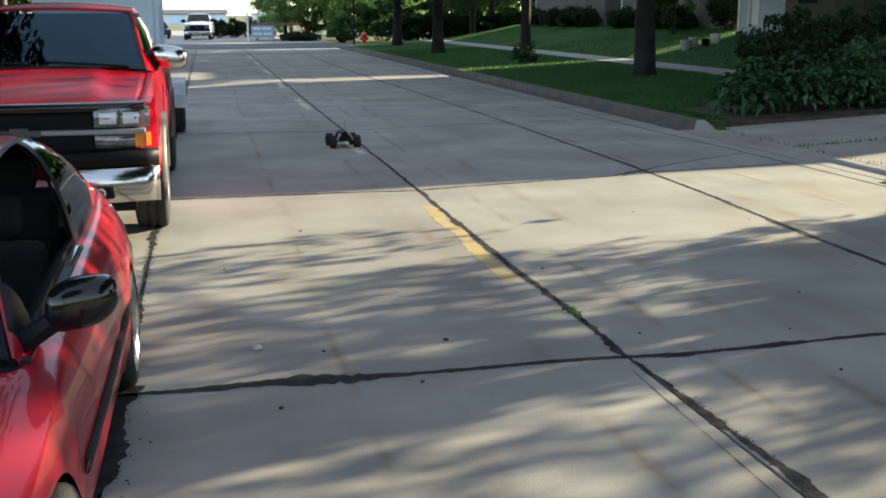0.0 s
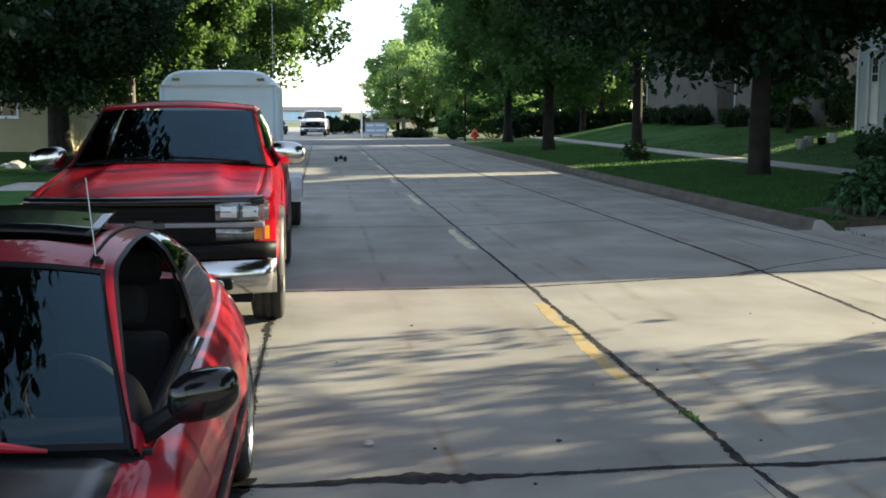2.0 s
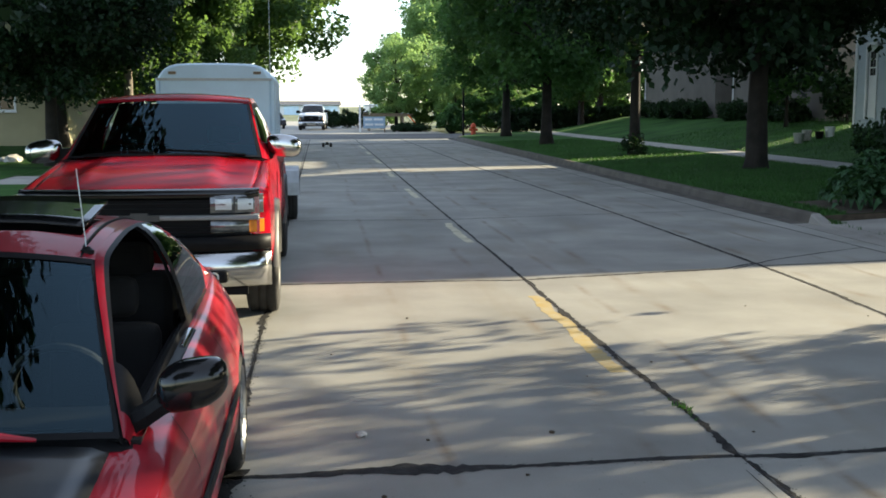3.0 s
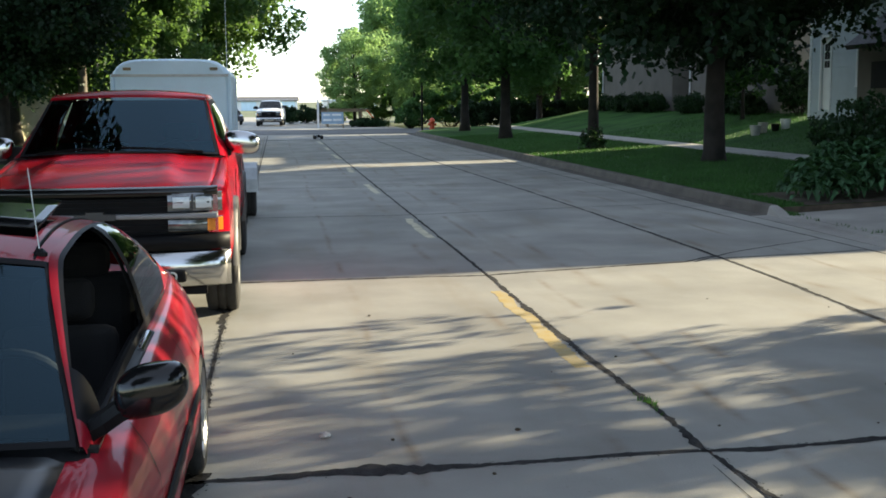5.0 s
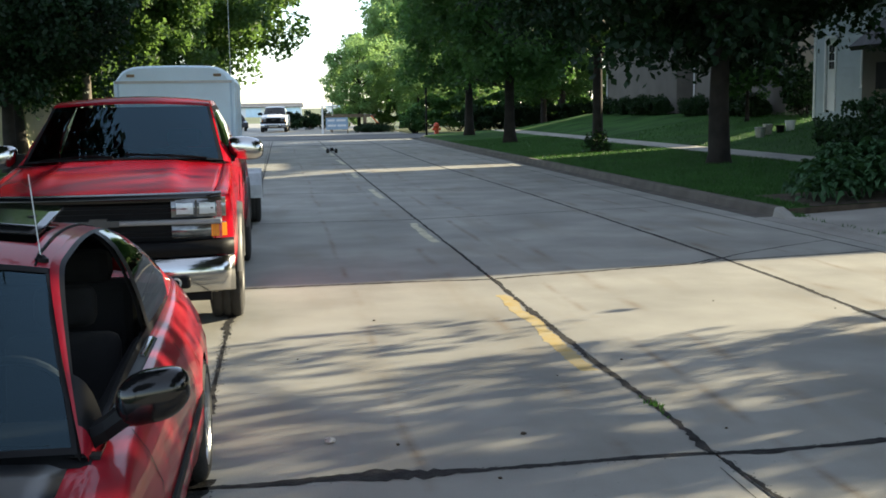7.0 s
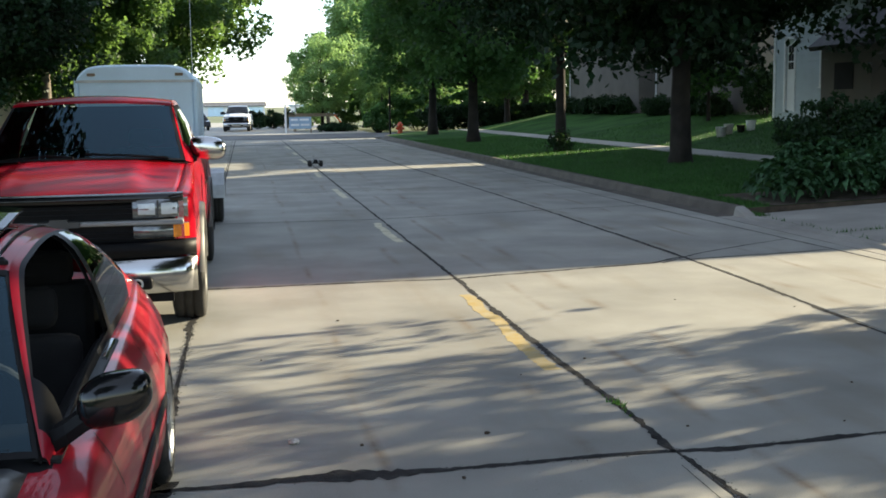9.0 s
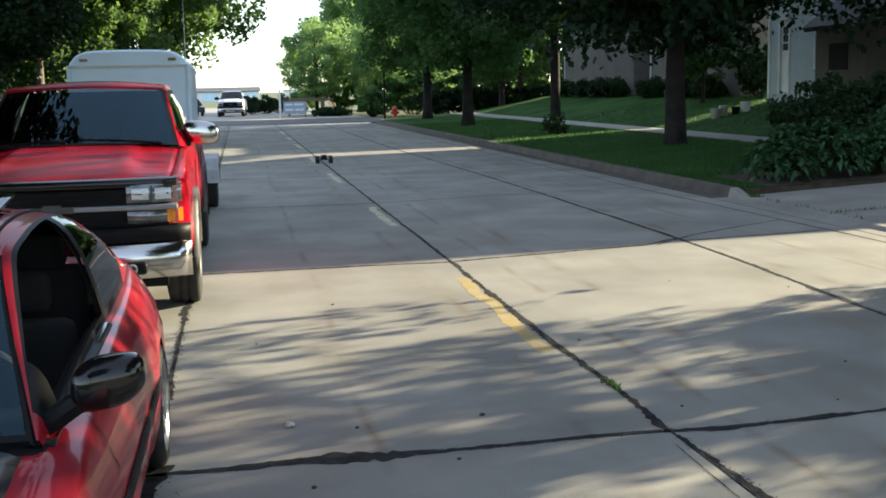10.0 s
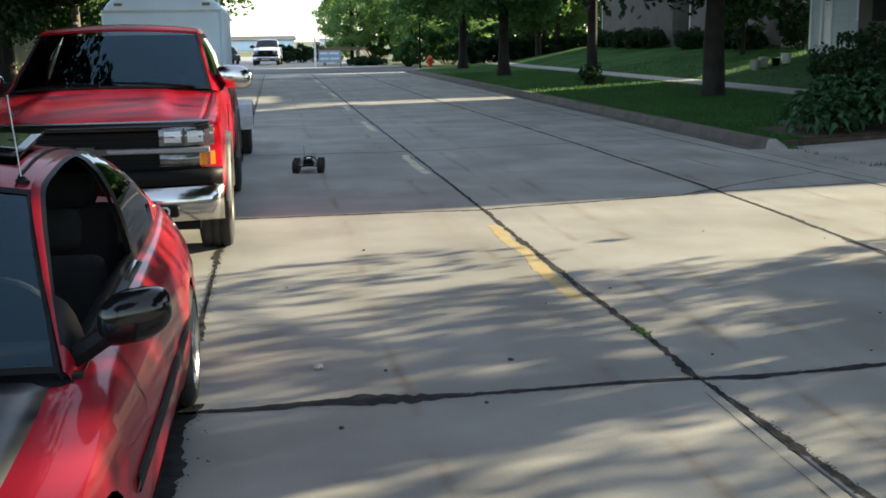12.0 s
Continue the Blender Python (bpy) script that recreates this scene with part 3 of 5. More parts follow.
    ys = sorted(set([round(-2.25 + k * 4.53 / 70, 3) for k in range(71)] + [ya + s * ARCH * c for ya in (-1.56, 1.18) for s in (-1, 1) for c in (1.0, 0.985, 0.94)]))
    def side(sx):
        rows = []
        for y in ys:
            w, b, z0 = smooth(W, y), smooth(BELT, y), low(y)
            flare = 0.012 * sum(math.exp(-((abs(y - ya) - 0.36) / 0.08) ** 2) for ya in (-1.56, 1.18))
            row = []
            for f in (0, 0.03, 0.15, 0.3, 0.45, 0.6, 0.75, 0.87, 0.95, 1.0):
                z = z0 + f * (b - z0)
                crease = 0.006 * math.exp(-((z - 0.66) / 0.03) ** 2)
                row.append((sx * (w * swell(z) + crease + flare * (1 - f)), y, z))
            row.append((sx * smooth(W, y) * 0.80, y, b + 0.012))
            row.append((sx * smooth(W, y) * 0.73, y, b + 0.012 - (0.0 if y < -1.0 else 0.03)))
            rows.append(row)
        return rows
    for sx in (1, -1):
        part("body_side", loft(side(sx)), RED, car, smooth=True)
        part("wheel_well", loft([[(sx * 0.5, y, low(y) - 0.01), (sx * min(0.84, smooth(W, y) * 0.93), y, low(y) - 0.008)] for y in ys]), BLACK, car)
        # door seam and rubbing strip
        part("side_moulding", loft([[(sx * (smooth(W, y) * swell(0.5) + d), y, z) for d, z in ((0.004, 0.475), (0.014, 0.482), (0.014, 0.522), (0.004, 0.53))] for y in [-1.13 + 0.1 * k for k in range(21)]]), BLACK, car, "dark rubbing strip along the door")
        for y in (-0.80, 0.55):
            part("door_seam", loft([[(sx * (smooth(W, y) * swell(z) + 0.0075), y + d, z) for z in (0.24, 0.35, 0.45, 0.55, 0.65, 0.75, 0.83)] for d in (-0.004, 0.004)]), BLACK, car)
    part("front_bumper", loft([[(smooth(W, -2.25) * u * 1.0, -2.25 - 0.04 * (1 - u * u) + (0.05 if z < 0.3 else 0), z) for u in (-1, -0.6, 0, 0.6, 1)] for z in (0.2, 0.34, 0.5)]), RED, car, smooth=True)
    part("rear_panel", loft([[(0.58 * u, 2.28 + 0.04 * (1 - u * u), z) for u in (-1, -0.6, 0, 0.6, 1)] for z in (0.2, 0.45, 0.7)]), RED, car, smooth=True)
    hood = []
    for k in range(13):
        y = -2.24 + k * (1.17) / 12
        w, b = smooth(W, y) * 0.735, smooth(BELT, y) + 0.014
        hood.append([(w * u, y - 0.07 * (1 - u * u), b + 0.045 * (1 - u ** 2)) for u in (-1, -0.85, -0.5, -0.2, 0, 0.2, 0.5, 0.85, 1)])
    part("hood", thick(loft(hood), 0.02), BLACK_HOOD, car, "matt black hood", smooth=True)
    part("trunk_lid", loft([[(smooth(W, y) * 0.78 * u, y, smooth(BELT, y) + 0.012 + 0.04 * (1 - u * u)) for u in (-1, -0.5, 0, 0.5, 1)] for y in (1.72, 1.9, 2.1, 2.25, 2.28)]), RED, car, smooth=True)
    part("cowl", loft([[(0.70 * u, y - 0.07 * (1 - u * u), z + 0.03 * (1 - u * u)) for u in (-1, -0.5, 0, 0.5, 1)] for y, z in ((-1.09, 0.80), (-1.00, 0.822))]), BLACK, car)
    # greenhouse: rail curve over the side windows, belt below it
    RAIL = [(-1.06, 0.672, 0.835), (-0.64, 0.548, 1.072), (-0.24, 0.452, 1.270), (-0.05, 0.450, 1.312), (0.25, 0.458, 1.340), (0.6, 0.480, 1.328), (0.85, 0.510, 1.278), (1.10, 0.552, 1.195), (1.35, 0.605, 1.085), (1.60, 0.655, 0.975), (1.78, 0.68, 0.915)]
    gy = sorted({round(-1.06 + 0.05 * k, 3) for k in range(57)} | {-0.80, 0.36, 0.44, 1.20, 1.36, 1.78})
    gy = [y for y in gy if y <= 1.78]
    FS = [0.0, 0.05, 0.2, 0.4, 0.58, 0.72, 0.84, 0.90, 0.95, 1.0]
    def shell(sx):
        rows = []
        for y in gy:
            rx, rz = smooth(RAIL, y)
            row = []
            for f in FS:
                yb = y + 0.10 * (1 - f) * math.exp(-((y - 0.38) / 0.30) ** 2)
                bz = min(smooth(BELT, yb) + 0.005, rz - 0.004)
                bx = smooth(W, yb) * 0.80
                cx, cz = bx + (rx - bx) * 0.48, bz + (rz - bz) * 1.0
                bow = 0.018 * math.sin(math.pi * f) * min(1, (rz - bz) / 0.3)
                row.append((sx * ((1 - f) ** 2 * bx + 2 * f * (1 - f) * cx + f * f * rx + bow), yb, (1 - f) ** 2 * bz + 2 * f * (1 - f) * cz + f * f * rz))
            rows.append(row)
        return rows
    kind = {}
    for i in range(len(gy) - 1):
        ym = (gy[i] + gy[i + 1]) / 2
        for j in range(len(FS) - 1):
            f = (FS[j] + FS[j + 1]) / 2
            if -0.98 < ym < -0.74 and f < 0.90:
                k = "trim"
            elif -0.74 < ym < 0.44 and f < 0.05:
                k = "trim"
            elif -0.74 < ym < 0.36 and f < 0.84:
                k = "open"
            elif 0.36 < ym < 0.44 and f < 0.84:
                k = "pillar"
            elif 0.44 < ym < 1.20 and 0.05 < f < 0.84:
                k = "glass"
            elif -0.80 < ym < 1.20 and 0.84 <= f < 0.90:
                k = "trim"
            elif 0.44 < ym < 1.20:
                k = "trim" if f < 0.06 else "paint"
            elif 1.20 < ym < 1.36 and f < 0.84:
                k = "glass" if f > 0.05 else "trim"
            else:
                k = "paint"
            kind[i, j] = k
    for sx in (1, -1):
        rows = shell(sx)
        part("window_frame", loft(rows, pick=lambda i, j: kind[i, j] == "paint"), RED, car, smooth=True)
        part("pillar_lining", loft([[(x * 0.97, y, z - 0.008) for x, y, z in r] for r in rows], pick=lambda i, j: kind[i, j] in ("paint", "trim", "pillar")), INTERIOR, car)
        part("weatherstrip", loft(rows, pick=lambda i, j: kind[i, j] in ("trim", "pillar")), BLACK, car, smooth=True)
        part("quarter_window", loft(rows, pick=lambda i, j: kind[i, j] == "glass"), TINT, car, "dark rear quarter glass", smooth=True)
        part("belt_seal", loft([[(sx * smooth(W, y) * u, y, smooth(BELT, y) + 0.017 + dz) for u, dz in ((0.72, -0.02), (0.74, 0.0), (0.79, 0.002), (0.832, -0.004), (0.84, -0.012))] for y in [-0.86 + 0.1 * k for k in range(14)]]), BLACK, car, smooth=True)
        part("belt_trim", tube([(sx * (smooth(W, y) * 0.81 + 0.006), y, smooth(BELT, y) + 0.014) for y in (0.08, 0.2, 0.30, 0.40)], 0.013, 6), CHROME if sx > 0 else BLACK, car)
    # windshield with black border
    def shield(s0, s1, u0, u1, lift=0.0):
        rows = []
        for s in [s0 + (s1 - s0) * k / 6 for k in range(7)]:
            hw = 0.662 + (0.446 - 0.662) * s
            rows.append([(hw * u, -1.06 + 0.82 * s - 0.10 * (1 - u * u) - lift, 0.832 + 0.438 * s + 0.05 * (1 - u * u) * s + 0.03 * (1 - u * u) * (1 - s) + lift) for u in [u0 + (u1 - u0) * k / 10 for k in range(11)]])
        return rows
    part("windshield", loft(shield(0.03, 0.965, -0.98, 0.98)), GLASS, car, "clear windshield reflecting trees", smooth=True)
    for a in ((0.0, 0.03, -1, 1), (0.965, 1.0, -1, 1), (0.03, 0.965, -1, -0.98), (0.03, 0.965, 0.98, 1)):
        part("windshield_seal", loft(shield(*a, lift=0.003)), BLACK, car, smooth=True)
    # roof with the sunroof opening
    ry = [-0.24, -0.16, -0.02, 0.12, 0.26, 0.40, 0.50, 0.60, 0.70, 0.78, 0.85]
    us = [-1, -0.93, -0.80, -0.4, 0, 0.4, 0.80, 0.93, 1]
    roof = []
    for y in ry:
        rx, rz = smooth(RAIL, y)
        roof.append([(rx * u, y - (0.10 if y < -0.2 else 0.05 if y < -0.1 else 0) * (1 - u * u), rz + 0.045 * (1 - abs(u) ** 2.6)) for u in us])
    hole = lambda i, j: not (2 <= i <= 4 and 2 <= j <= 5)
    part("roof", loft(roof, pick=hole), RED, car, smooth=True)
    part("headliner", loft([[(x * 0.97, y, z - 0.02) for x, y, z in r] for r in roof], pick=hole), INTERIOR, car)
    part("roof_channel", loft([[(0.35 * u, y, z) for u in (-1, 1)] for y, z in ((-0.03, 1.33), (0.0, 1.26), (0.40, 1.26), (0.43, 1.33))]), BLACK, car)
    for sx in (1, -1):
        part("drip_strip", tube([(sx * smooth(RAIL, y)[0] * 0.89, y, smooth(RAIL, y)[1] + 0.0125) for y in [-0.25 + 0.1 * k for k in range(12)]], 0.007, 6), BLACK, car)
    part("sunroof_panel", thick(loft([[(0.365 * u, 0.06 + 0.52 * k / 4 - 0.03 * u * u, 1.370 + 0.056 * (k / 4) + 0.022 * (1 - u * u)) for u in (-1, -0.9, -0.5, 0, 0.5, 0.9, 1)] for k in range(5)]), 0.014), GLOSS_BLACK, car, "raised dark glass sunroof panel", smooth=True)
    part("sunroof_arm", box(-0.30, 0.3, 1.33, -0.27, 0.4, 1.41), BLACK, car)
    part("sunroof_arm", box(0.27, 0.3, 1.33, 0.30, 0.4, 1.41), BLACK, car)
    part("rear_window", loft([[((0.51 + 0.16 * s) * u * 0.98, 0.85 + 0.9 * s, 1.275 - 0.355 * s + 0.045 * (1 - u * u)) for u in (-1, -0.5, 0, 0.5, 1)] for s in (0, 0.25, 0.5, 0.75, 1)]), PANE, car, smooth=True)
    # aerial
    part("aerial_base", tube([(0.415, -0.19, 1.27), (0.415, -0.19, 1.300), (0.413, -0.187, 1.312)], [0.027, 0.025, 0.012], 14), BLACK, car)
    part("aerial", tube([(0.413, -0.187, 1.30), (0.375, -0.13, 1.60)], 0.0024, 6), STEEL, car)
    # mirrors
    for sx in (1, -1):
        bm = bmesh.new()
        bmesh.ops.create_uvsphere(bm, u_segments=24, v_segments=14, radius=1)
        for v in bm.verts:
            x, y, z = v.co
            sq = lambda a: math.copysign(abs(a) ** 0.75, a)
            tall = 0.085 * (1 + 0.06 * x) if z > 0 else 0.078 * (1 - 0.16 * x)
            v.co = (sx * (0.868 + sq(x) * 0.112), -0.93 + (sq(y) * 0.075 if y < 0 else min(sq(y) * 0.06, 0.035)), 0.962 + sq(z) * tall + 0.020 * x)
        mir = part("mirror", bm, GLOSS_BLACK, car, "black door mirror", smooth=True)
        part("mirror_glass", loft([[(sx * (0.868 + 0.08 * u), -0.889, 0.966 + 0.045 * w) for u in (-1, 0, 1)] for w in (-1, 1)]), CHROME, mir)
        part("mirror_stalk", loft([[(sx * (x + dx), y + dy, z + dz) for dx, dy, dz in ((0, -0.055, 0), (0.0, 0.05, 0), (-0.01, 0.055, 0.03), (-0.02, 0.045, 0.055), (-0.02, -0.04, 0.055), (-0.01, -0.06, 0.03))] for x, y, z in ((0.690, -0.90, 0.815), (0.735, -0.90, 0.840), (0.785, -0.92, 0.878), (0.83, -0.93, 0.905))], closed=True), BLACK, mir)
    # wiper, cabin
    part("wiper", tube([(-0.55, -1.16, 0.885), (0.0, -1.17, 0.893), (0.30, -1.17, 0.884), (0.44, -1.15, 0.862)], [0.016, 0.018, 0.017, 0.006], 8), RED, car, "red-painted wiper arm")
    part("wiper", tube([(-0.1, -1.09, 0.885), (0.25, -1.08, 0.882), (0.58, -1.04, 0.855)], [0.007, 0.007, 0.005], 6), BLACK, car)
    part("cabin_tub", loft([[(-0.72, y, 0.82), (-0.72, y, 0.3), (0.72, y, 0.3), (0.72, y, 0.82)] for y in (-1.0, 1.7)]), INTERIOR, car)
    part("bulkhead", box(-0.72, 1.66, 0.3, 0.72, 1.70, 0.86), INTERIOR, car)
    part("firewall", box(-0.72, -1.04, 0.25, 0.72, -1.0, 0.82), INTERIOR, car)
    part("dashboard", loft([[(0.69 * u, y, z) for u in (-1, -0.5, 0, 0.5, 1)] for y, z in ((-1.08, 0.80), (-0.85, 0.83), (-0.66, 0.83), (-0.58, 0.76), (-0.6, 0.4))]), INTERIOR, car, smooth=True)
    bm = box(-0.60, 0.84, 0.4, 0.60, 1.00, 1.06)
    box(-0.50, 0.86, 1.04, 0.50, 0.96, 1.20, bm)
    part("rear_seat", bm, INTERIOR, car, bevel=0.05)
    part("parcel_shelf", box(-0.68, 1.0, 0.7, 0.68, 1.75, 0.82), INTERIOR, car)
    for sx in (0.36, -0.36):
        bm = bmesh.new()
        box(-0.25, -0.28, 0.32, 0.25, 0.26, 0.50, bm)
        box(-0.23, 0.16, 0.45, 0.23, 0.30, 0.98, bm, pose(0, 0.0, 0, -12))
        box(-0.13, 0.22, 1.00, 0.13, 0.32, 1.18, bm, pose(0, 0.0, 0, -12))
        ob = part("seat", bm, INTERIOR, car, smooth=True, bevel=0.05)
        ob.location.x = sx
    n = 28
    part("steering_wheel", tube([(0.36 + 0.175 * math.cos(k * math.tau / n), -0.42 - 0.07 * math.sin(k * math.tau / n), 0.83 + 0.17 * math.sin(k * math.tau / n)) for k in range(n + 1)], 0.016, 8), GREY_TRIM, car)
    for sx in (1, -1):
        for y in (-1.56, 1.18):
            wheel(car, sx * 0.775, y, 0.305, 0.205, 0.225, 5, ALLOY, sx)
    return car


# ---- red pickup ----
def pickup(m, paint, far=False):
    car = empty("pickup_truck", m, "parked red pickup truck with chrome bumper and dark windshield" if not far else "white pickup truck parked beyond the crossing, facing the street", "truck")
    W = [(-3.02, 0.84), (-2.92, 0.95), (-2.8, 0.975), (-2.4, 0.99), (-1.2, 0.995), (0.9, 0.995), (1.0, 1.0), (2.9, 1.0), (3.0, 0.98)]
    TOP = [(-3.02, 1.07), (-2.9, 1.115), (-2.4, 1.175), (-2.0, 1.215), (-1.35, 1.285), (0.9, 1.29), (0.95, 1.30), (3.0, 1.30)]
    R = 0.50
    def low(y):
        z = 0.52
        for ya in (-2.0, 1.65):
            if abs(y - ya) < R:
                z = max(z, 0.46 + math.sqrt(R * R - (y - ya) ** 2))
        return z
    ys = sorted(set([round(-3.02 + k * 6.02 / 70, 3) for k in range(71)] + [ya + s * R * c for ya in (-2.0, 1.65) for s in (-1, 1) for c in (1.0, 0.985, 0.94)]))
    for sx in (1, -1):
        rows = []
        for y in ys:
            w, b, z0 = lerp(W, y), lerp(TOP, y), low(y)
            fl = 0.02 * sum(math.exp(-((abs(y - ya) - 0.5) / 0.12) ** 2) for ya in (-2.0, 1.65))
            row = [(sx * (w * (1 - 0.05 * max(0, (z - 0.95) / 0.3) ** 2 - 0.03 * max(0, (0.75 - z) / 0.25) ** 2) + fl * (1 - f)), y, z) for f in (0, 0.05, 0.2, 0.4, 0.6, 0.8, 0.95, 1) for z in (z0 + f * (b - z0),)]
            row += [(sx * w * 0.935, y, b + 0.028), (sx * w * 0.90, y, b + 0.040), (sx * w * 0.865, y, b + 0.030)]
            rows.append(row)
        part("body_side", loft(rows), paint, car, smooth=True)
        for ya in (-2.0, 1.65):
            part("fender_flare", loft([[(sx * (0.985 + d), ya + rr * math.cos(a), 0.46 + rr * math.sin(a)) for rr, d in ((0.47, 0.005), (0.485, 0.045), (0.545, 0.045), (0.56, 0.0))] for a in [math.pi * k / 16 for k in range(17)]]), GREY_TRIM if not far else paint, car, smooth=True)
            part("wheel_well", loft([[(sx * 0.55, ya + 0.5 * math.cos(a), 0.46 + 0.5 * math.sin(a)), (sx * 0.97, ya + 0.5 * math.cos(a), 0.46 + 0.5 * math.sin(a))] for a in [math.pi * k / 12 for k in range(13)]]), BLACK, car)
            wheel(car, sx * 0.885, ya - (0.07 if ya < 0 else 0), 0.405, 0.27, 0.215, 6, DARK_RIM, sx)
        part("rocker", box(sx * 0.94 - 0.03, -1.4, 0.42, sx * 0.94 + 0.03, 1.1, 0.54), BLACK, car, bevel=0.01)
        for y in (-1.22, 0.05, 0.92):
            part("door_seam", box(sx * 0.994 - 0.004, y - 0.005, 0.55, sx * 0.994 + 0.004, y + 0.005, 1.2), BLACK, car)
        # mirrors
        bm = bmesh.new()
        bmesh.ops.create_uvsphere(bm, u_segments=24, v_segments=14, radius=1.0)
        for v in bm.verts:
            q = Vector([math.copysign(abs(c) ** 0.72, c) for c in v.co])
            v.co = (0.165 * q.x, 0.085 * q.y, 0.112 * q.z - 0.02 * q.x * sx)
        mir = part("mirror", bm, CHROME if not far else BLACK, car, "chrome door mirror" if not far else "black door mirror", smooth=True)
        mir.location = (sx * 1.055 - (0.085 if sx < 0 else 0), -0.95, 1.445 - (0.05 if sx < 0 else 0))
        part("mirror_arm", box(-0.27 if sx > 0 else 0.10, -0.03, -0.13, -0.10 if sx > 0 else 0.27, 0.06, 0.03), BLACK, mir, bevel=0.01)
        part("mirror_back", box(-0.135, 0.035, -0.10, 0.135, 0.065, 0.06), BLACK, mir, bevel=0.01)
    # hood: crowned, with two raised ridges
    rows = []
    for k in range(15):
        y = -3.0 + k * 1.72 / 14
        b = lerp(TOP, y) + 0.035
        row = []
        for u in [-1 + 2 * j / 48 for j in range(49)]:
            ridge = (0.042 / (1 + math.exp((abs(u) - 0.70 + 0.10 * k / 14) / 0.035)) + 0.014 * math.exp(-((abs(u) - 0.60 + 0.08 * k / 14) / 0.09) ** 2)) * min(1, k / 5) * max(0.25, 1 - (k / 14) ** 3)
            row.append((lerp(W, y) * 0.862 * u, y - 0.075 * (1 - u * u) * (1 - k / 14), b + 0.05 * (1 - u * u) * min(1, 0.35 + k / 12) + ridge - 0.015 * (1 - k / 3) ** 2 * (k < 3)))
        rows.append(row)
    part("hood", thick(loft(rows), 0.02), paint, car, smooth=True)
    if not far:
        part("hood_shield", thick(loft([[(0.90 * u, -3.09 + 0.09 * u * u + dy, z) for u in [-1 + j / 8 for j in range(17)]] for dy, z in ((0.03, 1.085), (-0.02, 1.11), (-0.015, 1.155), (0.03, 1.175))]), 0.01), GLOSS_BLACK, car, "black plastic bug shield", smooth=True)
    # nose: grille, chrome bar, lamps
    part("grille_shell", box(-0.83, -3.03, 0.74, 0.83, -2.8, 1.10), BLACK, car, bevel=0.02)
    for z in (1.01, 1.05, 0.86, 0.82):
        part("grille_slat", box(-0.55, -3.055, z - 0.006, 0.55, -3.02, z + 0.006), BLACK, car)
    part("grille_bar", box(-0.90, -3.095, 0.923, 0.90, -3.02, 0.963), BAR if not far else BLACK, car, "chrome grille bar", bevel=0.012)
    bm = box(-0.15, -3.112, 0.92, 0.15, -3.09, 0.966)
    box(-0.065, -3.113, 0.90, 0.065, -3.091, 0.986, bm)
    part("badge", bm, GREY_TRIM, car, "plain cross-shaped badge")
    for sx in (1, -1):
        for nm, z0, z1, mt in (("headlight", 0.970, 1.128, LENS), ("marker_lamp", 0.815, 0.928, LENS)):
            ob = part(nm, loft([[(sx * (0.53 + 0.40 * u), -3.075 + 0.11 * u ** 3 + bulge, z) for u in (0, 0.25, 0.5, 0.75, 0.9, 1)] for z, bulge in ((z0, 0.02), (z0 + 0.01, 0), (z1 - 0.01, 0.0), (z1, 0.02))]), mt, car, smooth=True)
            part("lamp_bezel", box(sx * 0.73 - 0.2, -3.01, z0 - 0.012, sx * 0.73 + 0.17, -2.93, z1 + 0.012), CHROME, ob)
            if nm == "headlight":
                for bx, hw in ((0.63, 0.062), (0.795, 0.058)):
                    part("reflector", loft([[(sx * (bx + hw * u), -3.080 + 0.11 * ((bx + hw * u - 0.53) / 0.4) ** 3 + dy, 1.046 + w) for u in (-1, -0.8, 0, 0.8, 1)] for w, dy in ((-0.05, 0.012), (-0.035, 0.0), (0.0, 0.006), (0.035, 0.0), (0.055, 0.012))]), REFLECTOR, ob, smooth=True)
                part("divider", box(sx * 0.715 - 0.006, -3.082, 0.985, sx * 0.715 + 0.006, -3.05, 1.115), GREY_TRIM, ob)
            if nm == "marker_lamp":
                part("turn_signal", loft([[(sx * (0.53 + 0.404 * u), -3.081 + 0.11 * u ** 3, z) for u in (0.72, 0.8, 0.9, 1)] for z in (z0 + 0.004, z1 - 0.004)]), AMBER, ob, "amber turn signal", smooth=True)
    # bumper: black pad above, chrome below with tow and fog openings
    def bumper(z0, z1, out, n=20):
        return [[(0.985 * u, -3.14 - out + 0.16 * abs(u) ** 4 + dy, z) for u in [-1 + 2 * j / n for j in range(n + 1)]] for z, dy in ((z0, 0.05), (z0 + 0.02, 0.01), ((z0 + z1) / 2, 0), (z1 - 0.02, 0.005), (z1, 0.06))]
    part("bumper_pad", thick(loft(bumper(0.665, 0.80, 0.02)), 0.02), BLACK, car, "black bumper top pad", smooth=True)
    part("bumper", thick(loft(bumper(0.37, 0.675, 0.0)), 0.015), CHROME, car, "chrome front bumper", smooth=True)
    for sx in (1, -1):
        ob = part("tow_opening", box(sx * 0.50 - 0.16, -3.165, 0.42, sx * 0.50 + 0.16, -3.05, 0.52), BLACK, car, bevel=0.03)
        n = 12
        part("tow_hook", tube([(sx * 0.55 + 0.035 * math.cos(k * math.tau / n), -3.17, 0.47 + 0.035 * math.sin(k * math.tau / n)) for k in range(n + 1)], 0.009, 6), STEEL, ob)
    part("air_dam", box(-0.80, -3.0, 0.30, 0.80, -2.95, 0.42), BLACK, car)
    # cab
    RA = [(-1.33, 0.865, 1.340), (-0.48, 0.715, 1.875), (-0.30, 0.715, 1.905), (0.2, 0.72, 1.915), (0.7, 0.715, 1.90), (0.88, 0.72, 1.86)]
